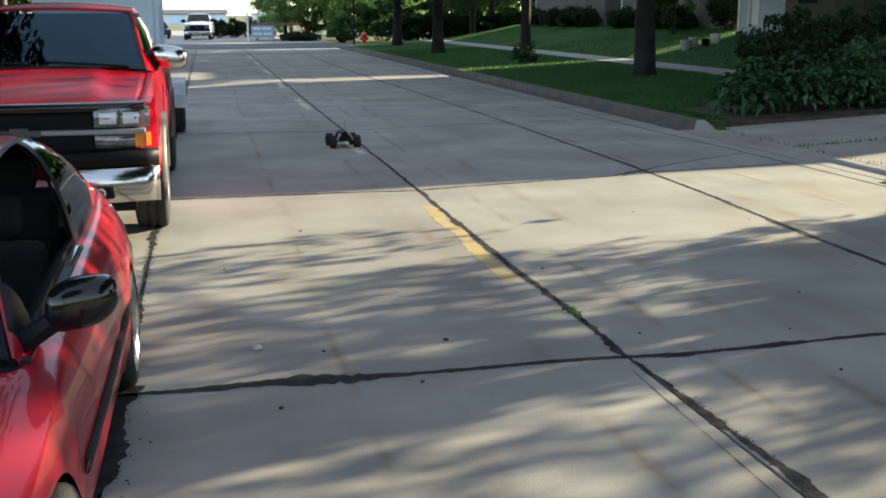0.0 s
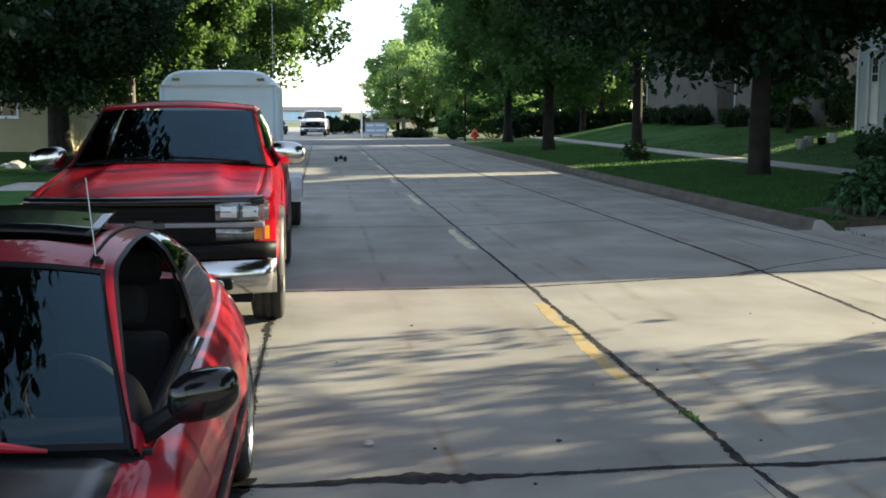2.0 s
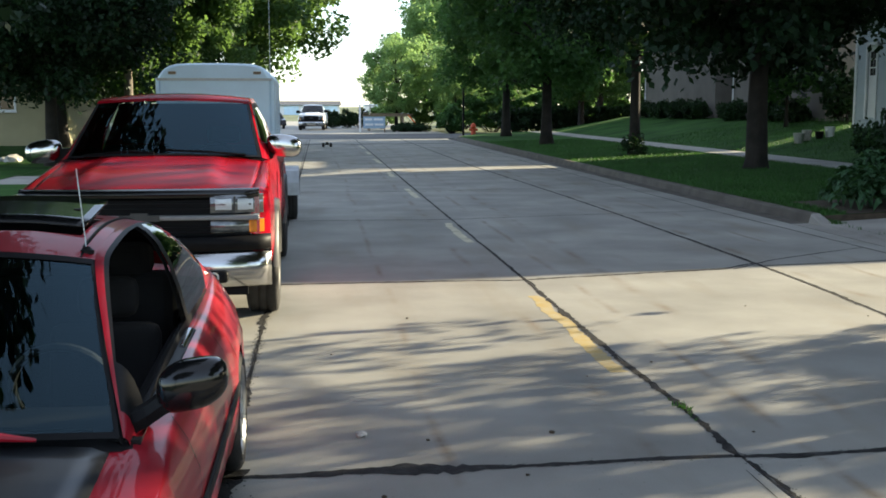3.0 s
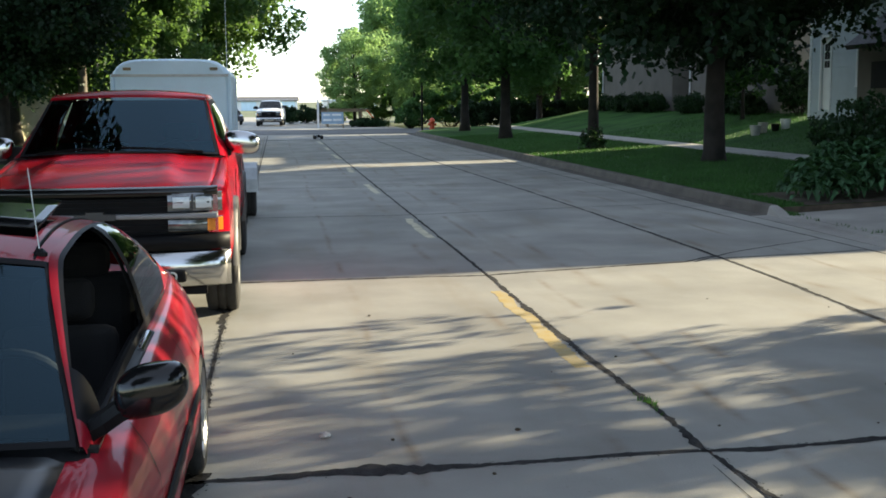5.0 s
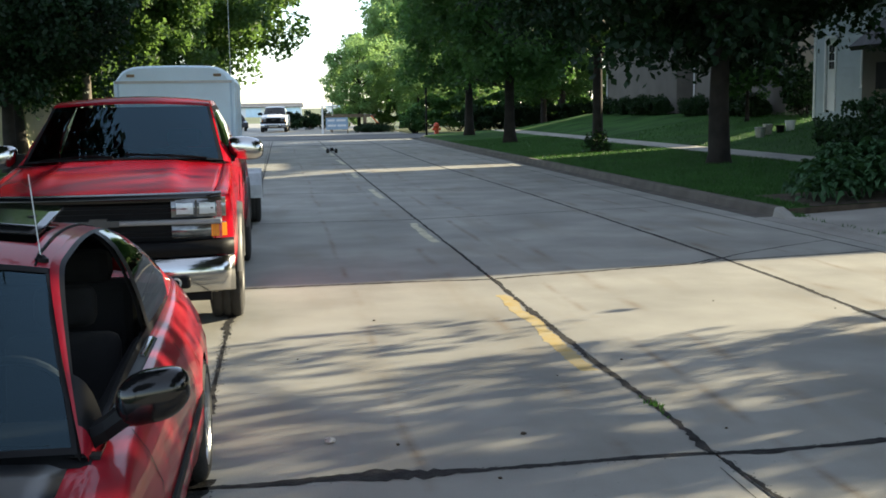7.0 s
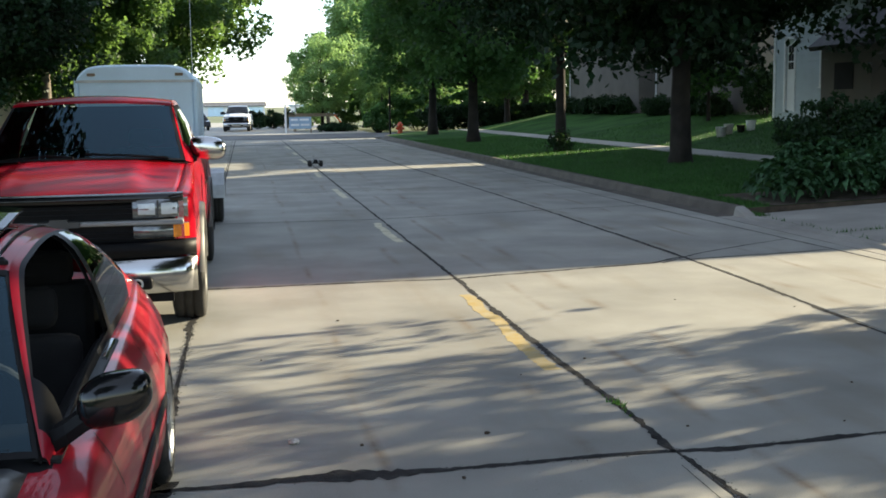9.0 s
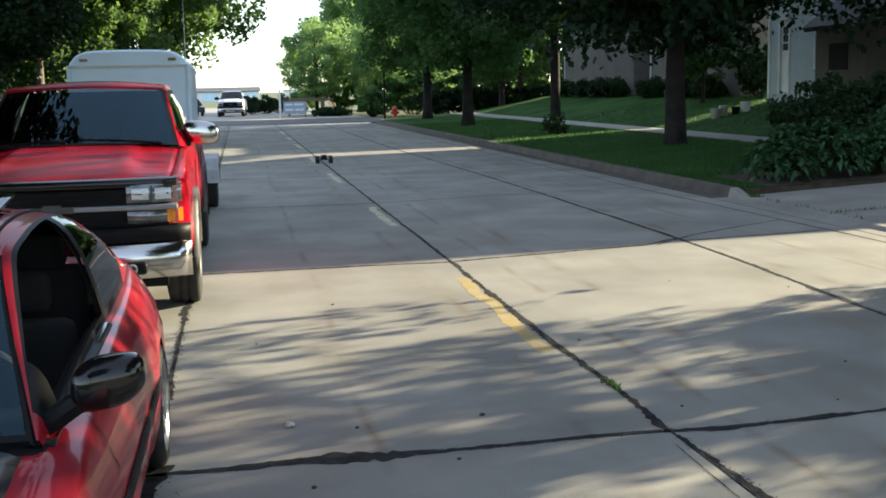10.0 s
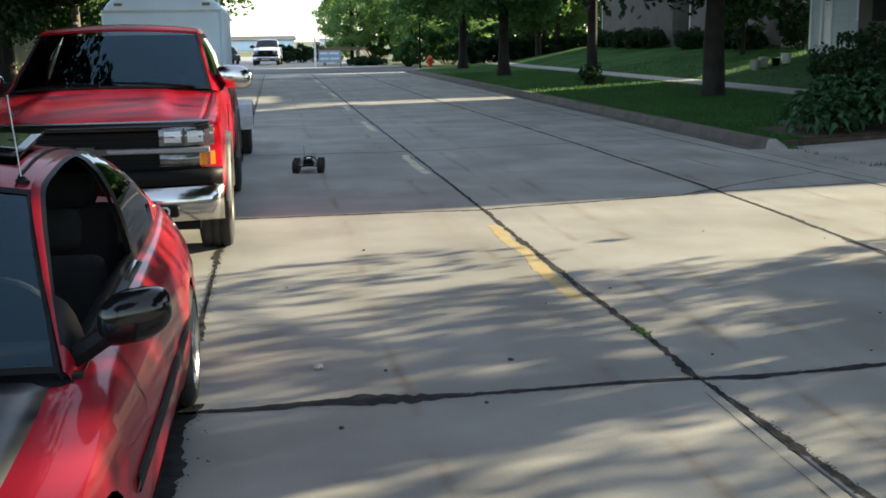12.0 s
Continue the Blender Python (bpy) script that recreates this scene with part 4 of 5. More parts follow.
    gy = [-1.33, -1.15, -1.0, -0.8, -0.6, -0.48, -0.3, -0.1, 0.05, 0.13, 0.3, 0.5, 0.7, 0.78, 0.88]
    FS = [0, 0.08, 0.3, 0.6, 0.84, 0.92, 1]
    kind = {}
    for i in range(len(gy) - 1):
        ym = (gy[i] + gy[i + 1]) / 2
        for j in range(len(FS) - 1):
            f = (FS[j] + FS[j + 1]) / 2
            win = (-1.0 < ym < 0.05 or 0.13 < ym < 0.78) and 0.08 < f < 0.84
            trim = -1.0 < ym < 0.78 and (0.84 <= f < 0.92 or f < 0.08)
            kind[i, j] = "glass" if win else "trim" if trim else "paint"
    for sx in (1, -1):
        rows = []
        for y in gy:
            rx, rz = lerp(RA, y)
            bz = 1.325
            bx = 0.925
            rows.append([(sx * (bx + (rx - bx) * f + 0.03 * math.sin(math.pi * f) * (1 if rz - bz > 0.2 else 0.1)), y, bz + (rz - bz) * f) for f in FS])
        part("cab_frame", loft(rows, pick=lambda i, j: kind[i, j] == "paint"), paint, car, smooth=True)
        part("weatherstrip", loft(rows, pick=lambda i, j: kind[i, j] == "trim"), BLACK, car)
        part("side_window", loft(rows, pick=lambda i, j: kind[i, j] == "glass"), TINT, car, "tinted side glass", smooth=True)
    def shield(s0, s1, u0, u1, lift=0.0):
        rows = []
        for s in [s0 + (s1 - s0) * k / 6 for k in range(7)]:
            hw = 0.858 + (0.712 - 0.858) * s
            rows.append([(hw * u, -1.34 + 0.86 * s - 0.13 * (1 - u * u) - lift, 1.345 + 0.533 * s + 0.03 * (1 - u * u) + lift) for u in [u0 + (u1 - u0) * k / 12 for k in range(13)]])
        return rows
    part("windshield", loft(shield(0.03, 0.95, -0.965, 0.965)), GLASS if not far else TINT, car, "dark windshield reflecting trees", smooth=True)
    for a in ((0.0, 0.03, -1, 1), (0.95, 1.0, -1, 1), (0.03, 0.95, -1, -0.965), (0.03, 0.95, 0.965, 1)):
        part("windshield_seal", loft(shield(*a, lift=0.002)), BLACK if a[0] != 0.95 else paint, car, smooth=True)
    part("roof", loft([[(lerp(RA, y)[0] * u, y - 0.13 * (1 - u * u) * max(0, (0.1 - y) / 0.58), lerp(RA, y)[1] + 0.055 * (1 - u * u) * (0.6 if y < -0.45 else 1)) for u in (-1, -0.9, -0.7, -0.35, 0, 0.35, 0.7, 0.9, 1)] for y in (-0.48, -0.4, -0.3, 0.0, 0.3, 0.6, 0.8, 0.88)]), paint, car, smooth=True)
    part("cab_back", loft([[(0.92, 0.88, 1.0), (0.92, 0.88, 1.325), (0.72, 0.88, 1.86)], [(-0.92, 0.88, 1.0), (-0.92, 0.88, 1.325), (-0.72, 0.88, 1.86)]]), paint, car)
    part("cab_floor", box(-0.9, -1.35, 0.55, 0.9, 0.87, 0.62), INTERIOR, car)
    part("firewall", box(-0.88, -1.38, 0.55, 0.88, -1.34, 1.33), INTERIOR, car)
    part("dashboard", box(-0.86, -1.33, 1.10, 0.86, -0.92, 1.285), INTERIOR, car, bevel=0.05)
    for x0, x1 in ((-0.78, -0.08), (0.08, 0.78)):
        bm = box(x0, -0.42, 0.62, x1, 0.12, 0.95)
        box(x0, 0.0, 0.9, x1, 0.16, 1.42, bm)
        box(x0 + 0.18, 0.04, 1.44, x1 - 0.18, 0.14, 1.62, bm)
        part("seat", bm, INTERIOR, car, bevel=0.05)
    n = 24
    part("steering_wheel", tube([(0.42 + 0.19 * math.cos(k * math.tau / n), -0.78 - 0.08 * math.sin(k * math.tau / n), 1.30 + 0.17 * math.sin(k * math.tau / n)) for k in range(n + 1)], 0.016, 8), BLACK, car)
    part("wiper", tube([(-0.70, -1.39, 1.372), (-0.3, -1.45, 1.415), (-0.08, -1.47, 1.395)], 0.012, 6), BLACK, car)
    part("wiper", tube([(0.02, -1.46, 1.425), (0.4, -1.44, 1.405), (0.72, -1.37, 1.375)], 0.012, 6), BLACK, car)
    # bed
    bm = box(-0.90, 0.95, 0.70, 0.90, 2.95, 0.78)
    box(-0.92, 2.93, 0.55, 0.92, 3.0, 1.28, bm)
    box(-0.92, 0.92, 0.7, 0.92, 0.97, 1.28, bm)
    part("bed", bm, paint, car)
    part("rear_bumper", box(-0.95, 3.02, 0.5, 0.95, 3.15, 0.68), CHROME, car, bevel=0.02)
    part("chassis", box(-0.5, -2.9, 0.35, 0.5, 2.9, 0.55), BLACK, car)
    for y in (-2.0, 1.65):
        part("axle", tube([(-0.8, y, 0.40), (0.8, y, 0.40)], 0.06, 10), BLACK, car)
    if not far:
        part("aerial", tube([(-0.80, -1.55, 1.27), (-0.80, -1.50, 1.30)], 0.012, 8), BLACK, car)
    return car


def trailer(m):
    t = empty("cargo_trailer", m, "white enclosed cargo trailer with rounded top behind the pickup", "trailer")
    hw, L, z0, z1 = 0.815, 3.9, 0.52, 2.23
    def section(y, inset):
        pts = []
        w, top = hw - inset, z1
        for u in [math.sin(math.pi * (k / 24 - 0.5)) for k in range(25)]:
            pts.append((w * math.copysign(min(1, abs(u) * 1.0), u), y, top + 0.195 * (1 - abs(u) ** 8) + 0.02 * (1 - u * u) - inset * 0.6))
        return [(-w, y, z0)] + [(-w, y, (z0 + top) / 2)] + pts + [(w, y, (z0 + top) / 2), (w, y, z0)]
    rows = [section(0.0, 0.05), section(0.02, 0.02), section(0.06, 0.0), section(L, 0.0)]
    bm = loft(rows, closed=True)
    for yy in (0.0, L):
        bm.faces.new([v for v in bm.verts if abs(v.co.y - yy) < 1e-5])
    part("body", bm, TRAILER_WHITE, t, bevel=0.015)
    part("front_seam", box(-hw - 0.004, -0.012, z1 - 0.035, hw + 0.004, 0.05, z1), STEEL, t, "grey roof seam")
    for x in (-0.6, 0.6):
        part("clearance_lamp", box(x - 0.055, -0.02, 2.285, x + 0.055, 0.05, 2.325), WOOD, t, bevel=0.008, label= "dull brown clearance lamp")
    for sx in (1, -1):
        part("corner_trim", box(sx * hw - 0.02, -0.012, z0, sx * hw + 0.02, 0.035, z1), TRAILER_WHITE, t, bevel=0.005)
        for y in (0.6, 1.2, 1.8, 2.4, 3.0):
            part("panel_seam", box(sx * hw - 0.003, y - 0.008, z0, sx * hw + 0.004, y + 0.008, z1), STEEL, t)
        part("bottom_rail", box(sx * hw - 0.03, 0, z0 - 0.08, sx * hw + 0.008, L, z0 + 0.06), STEEL, t)
        part("fender", loft([[(sx * x, 1.95 + a, z) for x in (hw, hw + 0.34)] + [(sx * (hw + 0.35), 1.95 + a, z - 0.07)] for a, z in ((-0.48, 0.42), (-0.46, 0.62), (-0.36, 0.80), (-0.2, 0.86), (0.2, 0.86), (0.36, 0.80), (0.46, 0.62), (0.48, 0.42))]), STEEL, t, "grey steel fender")
        wheel(t, sx * (hw + 0.20), 1.95, 0.36, 0.22, 0.20, 5, ALLOY, sx)
    part("side_door", box(hw, 0.25, z0 + 0.1, hw + 0.012, 1.0, z1 - 0.1), TRAILER_WHITE, t, bevel=0.004)
    # thin wire hanging behind the trailer, parented to it for placing
    part("whip_aerial", tube([(0.66, 3.8, 2.3), (0.66, 3.8, 5.4)], 0.006, 6), STEEL, t)
    bm = tube([(-0.55, 0.05, 0.5), (0, -1.15, 0.48)], 0.04, 6)
    tube([(0.55, 0.05, 0.5), (0, -1.15, 0.48)], 0.04, 6, bm)
    tube([(0.0, -0.8, 0.5), (0, -0.8, 0.9)], 0.03, 8, bm)
    part("tongue", bm, BLACK, t)
    part("axle", tube([(-hw, 1.95, 0.36), (hw, 1.95, 0.36)], 0.04, 8), BLACK, t)
    return t


coupe(pose(-1.045, 4.85, 0))
pickup(pose(-1.205, 12.6, 0, 0, 0, 0.4), RED_TRUCK).scale = (1.045, 1, 1)
trailer(pose(-1.21, 17.0, 0, 0, 0, 0.3))
pickup(pose(0.05, 90.6, 0.0, 0, 0, -3), WHITE, far=True)


def sedan(m):
    c = empty("sedan", m, "dark sedan parked far off beside the yard", "car")
    prof = [(-2.2, 0.35, 0.75), (-2.0, 0.72, 0.82), (-1.0, 0.86, 0.88), (-0.9, 0.88, 0.88), (-0.2, 1.38, 0.62), (0.9, 1.38, 0.62), (1.6, 0.95, 0.84), (2.1, 0.9, 0.8), (2.2, 0.4, 0.75)]
    part("body", loft([[(-0.86, y, 0.25), (-0.88, y, min(z, 0.8)), (-w, y, z), (w, y, z), (0.88, y, min(z, 0.8)), (0.86, y, 0.25)] for y, z, w in prof]), GLOSS_BLACK, c, smooth=False)
    part("windshield", loft([[(-0.8, -0.92, 0.90), (0.8, -0.92, 0.90)], [(-0.6, -0.25, 1.36), (0.6, -0.25, 1.36)]]), TINT, c)
    for sx in (1, -1):
        for y in (-1.35, 1.35):
            wheel(c, sx * 0.76, y, 0.31, 0.2, 0.2, 5, ALLOY, sx)
    return c


sedan(pose(-3.4, 96, -0.01, 0, 0, 10))


# ---- radio-controlled truck ----
def rc_truck():
    t = empty("rc_truck", pose(2, 16, 0), "black radio-controlled monster truck with large knobbly tyres", "toy truck")
    bm = box(-0.075, -0.20, 0.085, 0.075, 0.20, 0.105)
    box(-0.055, -0.25, 0.09, 0.055, -0.2, 0.12, bm)
    box(-0.055, 0.2, 0.09, 0.055, 0.25, 0.12, bm)
    part("chassis", bm, BLACK, t, bevel=0.006)
    part("motor", tube([(-0.06, 0.06, 0.14), (0.05, 0.06, 0.14)], 0.032, 14), STEEL, t)
    part("battery", box(-0.07, -0.12, 0.105, -0.01, 0.03, 0.145), GREY_TRIM, t, bevel=0.006)
    part("radio_box", box(0.01, -0.12, 0.105, 0.07, 0.0, 0.15), BLACK, t, bevel=0.006)
    part("roll_cage", tube([(-0.06, -0.14, 0.11), (-0.05, -0.08, 0.195), (-0.05, 0.10, 0.205), (-0.06, 0.17, 0.11)], 0.007, 6, tube([(0.06, -0.14, 0.11), (0.05, -0.08, 0.195), (0.05, 0.10, 0.205), (0.06, 0.17, 0.11)], 0.007, 6, tube([(-0.05, 0.1, 0.205), (0.05, 0.1, 0.205)], 0.007, 6, tube([(-0.05, -0.08, 0.195), (0.05, -0.08, 0.195)], 0.007, 6)))), BLACK, t)
    bm = box(-0.05, -0.09, 0.13, 0.05, 0.11, 0.192)
    part("body_shell", bm, GLOSS_BLACK, t, bevel=0.02)
    for y in (-0.17, 0.17):
        part("shock_tower", box(-0.07, y - 0.005, 0.1, 0.07, y + 0.005, 0.175), BLACK, t, bevel=0.003)
        for sx in (1, -1):
            part("shock", tube([(sx * 0.06, y * 1.06, 0.195), (sx * 0.12, y * 1.06, 0.10)], 0.014, 8), STEEL, t)
            part("suspension_arm", box(min(sx * 0.05, sx * 0.15), y * 0.98 - 0.02, 0.08, max(sx * 0.05, sx * 0.15), y * 0.98 + 0.02, 0.092), BLACK, t)
    for sx in (1, -1):
        for y in (-0.18, 0.18):
            h = bpy.data.objects.new("wheel", None)
            scene.collection.objects.link(h)
            h.parent = t
            h.location = (sx * 0.168, y, 0.082)
            n = 20
            prof = [(-0.045, 0.045), (-0.05, 0.062), (-0.042, 0.078), (-0.02, 0.082), (0.02, 0.082), (0.042, 0.078), (0.05, 0.062), (0.045, 0.045)]
            bm = loft([[(px, pr * math.cos(k * math.tau / n), pr * math.sin(k * math.tau / n)) for px, pr in prof] for k in range(n + 1)])
            for k in range(16):
                box(-0.04, -0.008, 0.078, -0.006, 0.008, 0.089, bm, pose(0, 0, 0, k * 22.5))
                box(0.006, -0.008, 0.078, 0.04, 0.008, 0.089, bm, pose(0, 0, 0, k * 22.5 + 11))
            part("tyre", bm, RUBBER, h)
            part("rim", tube([(-0.03, 0, 0), (0.03, 0, 0)], 0.046, 14), GREY_TRIM, h)
    part("aerial", tube([(0.05, 0.1, 0.22), (0.055, 0.12, 0.36)], 0.002, 5), BLACK, t)
    return t


RC = rc_truck()


# ---- trees ----
def crown_mesh(name, seed, centre, radii, clumps, leaves, leaf, mat, droop=0.0, clump_r=(0.45, 1.0)):
    """Thousands of small leaves in clumps over an uneven crown, with gaps; returns the mesh and the clump centres."""
    rng = np.random.default_rng(seed)
    c = []
    while len(c) < clumps:
        v = rng.normal(size=3)
        v /= np.linalg.norm(v)
        r = rng.uniform(0.45, 1.0) ** 0.6
        bump = 0.84 + 0.42 * noise.noise(Vector(v * 2.3) + Vector((seed, 0, 0)))
        p = v * r * bump * np.array(radii)
        if p[2] < -radii[2] * 0.75:
            continue
        c.append(p + np.array(centre))
    c = np.array(c)
    n = clumps * leaves
    who = np.repeat(np.arange(clumps), leaves)
    rad = rng.uniform(*clump_r, size=clumps)[who]
    off = rng.normal(size=(n, 3)) * np.array([1, 1, 0.62])
    off *= (rad * rng.uniform(0.15, 1, n) ** 0.5 / np.maximum(np.linalg.norm(off, axis=1), 0.3))[:, None]
    pos = c[who] + off
    pos[:, 2] -= droop * np.abs(off[:, 0])
    ax = rng.normal(size=(n, 3))
    ax /= np.linalg.norm(ax, axis=1)[:, None]
    nrm = rng.normal(size=(n, 3)) + np.array([0, 0, 0.9])
    bx = np.cross(nrm, ax)
    bx /= np.linalg.norm(bx, axis=1)[:, None]
    s = (leaf * rng.uniform(0.65, 1.35, n))[:, None]
    quad = np.stack([pos - ax * s * 0.5, pos + bx * s * 0.34 - ax * s * 0.05, pos + ax * s * 0.5, pos - bx * s * 0.34 - ax * s * 0.05], axis=1).reshape(-1, 3)
    me = bpy.data.meshes.new(name)
    me.from_pydata(quad.tolist(), [], np.arange(n * 4).reshape(-1, 4).tolist())
    me.materials.append(mat)
    me.update()
    return me, c


def tree_model(seed, height, trunk_r, fork, centre, radii, clumps, leaves, leaf, mat, label, lean=(0, 0), bark=SHADED_BARK, clump_r=(0.45, 1.0)):
    rng = random.Random(seed)
    t = empty("tree", pose(0, 0, -50), label, "tree", "street trees")
    me, c = crown_mesh("crown", seed, centre, radii, clumps, leaves, leaf, mat, clump_r=clump_r)
    pts = [Vector((0, 0, -0.1)), Vector((0.01, 0, 0.45)), Vector((lean[0] * 0.3, lean[1] * 0.3, fork * 0.6)), Vector((lean[0] * 0.6, lean[1] * 0.6, fork)), Vector((lean[0], lean[1], height * 0.55)), Vector((lean[0] * 1.2, lean[1], height * 0.85))]
    bm = tube(pts, [trunk_r * 1.62, trunk_r * 1.12, trunk_r * 0.95, trunk_r * 0.9, trunk_r * 0.5, trunk_r * 0.12], 14)
    for v in bm.verts:
        k = 1 + 0.10 * noise.noise(v.co * 3.0 + Vector((seed, 0, 0)))
        v.co.x, v.co.y = v.co.x * k, v.co.y * k
    part("trunk", bm, bark, t, smooth=True)
    order = sorted(range(len(c)), key=lambda i: c[i][2])
    for i in order[:: max(1, len(order) // 26)]:
        end = Vector(c[i])
        s = rng.uniform(0.0, 0.8)
        start = pts[3].lerp(pts[5], max(0.0, min(0.95, (end.z - fork) / (height * 0.85 - fork) * 0.75 - 0.1 * s)))
        mid = start.lerp(end, 0.5) + Vector((rng.uniform(-0.3, 0.3), rng.uniform(-0.3, 0.3), rng.uniform(0.1, 0.5)))
        part("limb", tube([start, mid, end], [trunk_r * 0.32, trunk_r * 0.2, 0.015], 6, caps=False), bark, t, smooth=True)
    crown = new("crown", me)
    crown.parent = t
    crown["kind"] = "stuff"
    return t


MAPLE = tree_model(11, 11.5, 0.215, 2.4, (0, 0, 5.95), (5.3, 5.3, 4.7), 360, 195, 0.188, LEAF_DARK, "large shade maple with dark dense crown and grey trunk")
LOCUST = tree_model(23, 10.5, 0.20, 2.1, (0, 0, 5.9), (4.3, 4.3, 4.5), 270, 115, 0.205, LEAF_MID, "street maple with a full green crown", clump_r=(0.36, 0.84))
PALE = tree_model(37, 9.5, 0.19, 1.6, (0, 0, 4.9), (3.7, 3.7, 4.5), 350, 285, 0.134, LEAF_LIGHT, "yellow-green leafy tree in the sun", clump_r=(0.30, 0.66))


HIGH = tree_model(53, 10.5, 0.15, 3.2, (0, 0, 7.3), (4.3, 4.3, 3.7), 240, 150, 0.17, LEAF_DARK, "unseen street maple with a raised green crown, added to shape the light")
SPARSE = tree_model(71, 11.0, 0.24, 2.6, (0, 0, 6.4), (5.2, 5.2, 4.8), 106, 110, 0.15, LEAF_DARK, "unseen open-crowned tree added beside the driveway to dapple the road")

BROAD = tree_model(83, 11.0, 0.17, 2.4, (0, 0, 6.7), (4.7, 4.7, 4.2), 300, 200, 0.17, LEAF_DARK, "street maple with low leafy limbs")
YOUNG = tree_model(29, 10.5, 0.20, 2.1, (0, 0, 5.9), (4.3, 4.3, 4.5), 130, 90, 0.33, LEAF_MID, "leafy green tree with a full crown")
CANOPY = tree_model(59, 12.0, 0.26, 3.6, (0, 0, 8.5), (5.6, 5.6, 3.2), 270, 120, 0.27, LEAF_DARK, "unseen tall tree spreading over the street, added to cut sky light")
GREY = tree_model(45, 10.5, 0.14, 3.6, (0, 0, 7.2), (3.4, 3.4, 3.2), 200, 150, 0.14, LEAF_LIGHT, "grey-barked tree with a raised sunlit crown", bark=GREY_BARK, clump_r=(0.30, 0.66))
AIRY = tree_model(97, 9.5, 0.17, 1.8, (0, 0, 5.0), (3.9, 3.9, 4.4), 190, 150, 0.19, LEAF_AIRY, "airy grey-green tree beyond the crossing", clump_r=(0.34, 0.8))


def plant(model, x, y, z, turn, size, label=""):
    ob = copy_thing(model, pose(x, y, z, 0, 0, turn) )
    ob.scale = (size, size, size)
    if label:
        ob["label"] = label
    return ob


for mod, x, y, turn, size in ((MAPLE, 11.3, 27.9, 40, 1.2), (BROAD, 10.6, 36.5, 10, 1.0), (LOCUST, 10.0, 47.8, 130, 1.1), (LOCUST, 10.4, 60.5, 250, 1.1)):
    plant(mod, x, y, lawn_z(x, y) - (0.28 if size == 1.2 else 0.02), turn, size)
plant(YOUNG, 18.3, 42.4, lawn_z(18.3, 42) - 0.02, 70, 0.36, "small dark-leaved tree on the front lawn")
# unseen trees added beside the drive to shade the road and block sky
plant(HIGH, 9.3, 8.3, 0.17, 300, 1.22)
plant(HIGH, 10.6, -5.5, 0.2, 40, 1.45)
plant(CANOPY, 8.95, 4.6, 0.16, 200, 1.0)
plant(HIGH, 9.4, -1.0, 0.16, 100, 1.1)
plant(HIGH, 14.0, 19.0, 0.3, 140, 1.45)
plant(SPARSE, 15.0, 10.8, 0.3, 200, 1.0)
plant(MAPLE, 18.5, 23.1, 0.9, 310, 0.72)
plant(SPARSE, 13.2, 6.6, 0.25, 15, 0.36, "small unseen open tree added by the driveway to dapple the road")
plant(MAPLE, 13.6, 8.85, 0.25, 115, 0.32, "small unseen dense tree added by the driveway to shade the road")
plant(MAPLE, 13.3, 10.75, 0.25, 215, 0.29, "small unseen dense tree added by the driveway to shade the road")
plant(YOUNG, 34.0, 54.8, 1.2, 30, 1.4)
# trees by the parked cars, seen in their windows
plant(MAPLE, -6.3, 7.7, 0.15, 10, 1.22)
plant(MAPLE, -8.2, 13.8, 0.15, 80, 1.2)
# these two are added behind the camera, out of view
plant(YOUNG, 11.0, -14.0, 0.2, 50, 1.2)
plant(HIGH, -6.8, -8.0, 0.15, 120, 1.2)
# far side of the crossing
for x, y, turn, size in ((6.3, 86, 0, 0.8), (10.6, 84, 200, 0.75), (10.8, 97, 70, 1.35), (15.5, 88, 140, 0.75), (15, 106, 300, 1.9), (20, 78, 210, 1.2), (21, 112, 30, 2.2), (27, 79, 60, 1.4), (34, 80, 90, 1.6)):
    plant(AIRY if x < 16 else YOUNG if x > 25 else LOCUST, x, y, -0.06, turn, size)
# the ones behind the houses (x > 30) are added to block low sun
for x, y, turn, size in ((17, 71, 20, 1.0), (35, 66, 150, 1.4), (35, 57, 40, 1.4), (33, 33, 0, 1.4)):
    plant(LOCUST if x < 30 else YOUNG, x, y, -0.05 if y > 70 else 1.2, turn, size)
# left row
for mod, x, y, turn, size in ((MAPLE, -7.1, 33.0, 75, 0.82), (PALE, -5.8, 40.0, 160, 1.25), (PALE, -4.3, 50.5, 20, 1.7), (LOCUST, -12.5, 36, 60, 1.0), (PALE, -11, 56, 95, 1.4), (LOCUST, -17, 50, 35, 1.2), (LOCUST, -9.8, 46, 200, 1.75), (GREY, -5.45, 36, 40, 1.0)):
    plant(mod, x, y, 0.15, turn, size)
for model in (MAPLE, LOCUST, PALE, HIGH, SPARSE, BROAD, YOUNG, CANOPY, GREY, AIRY):
    for o in (*model.children_recursive, model):
        bpy.data.objects.remove(o)


# ---- houses ----
def siding_wall(name, length, height, course, mat, parent, holes=()):
    """Lapped boards on a wall from (0,0,0) along x, face towards -y; holes are (x0, z0, x1, z1)."""
    core = bmesh.new()
    boards = []
    z = 0.0
    while z < height - 0.01:
        zt = min(height, z + course)
        spans = [(0.0, length)]
        for x0, z0, x1, z1 in holes:
            if zt > z0 + 0.02 and z < z1 - 0.02:
                spans = [s for a, b in spans for s in ((a, min(b, x0)), (max(a, x1), b)) if s[1] - s[0] > 0.01]
        boards += [(a, b, z, zt) for a, b in spans]
        z += course
    for a, b, z, zt in boards:
        bm = bmesh.new()
        v = [bm.verts.new(p) for p in ((a, -0.032, z), (b, -0.032, z), (b, -0.012, zt), (a, -0.012, zt), (a, 0, z), (b, 0, z))]
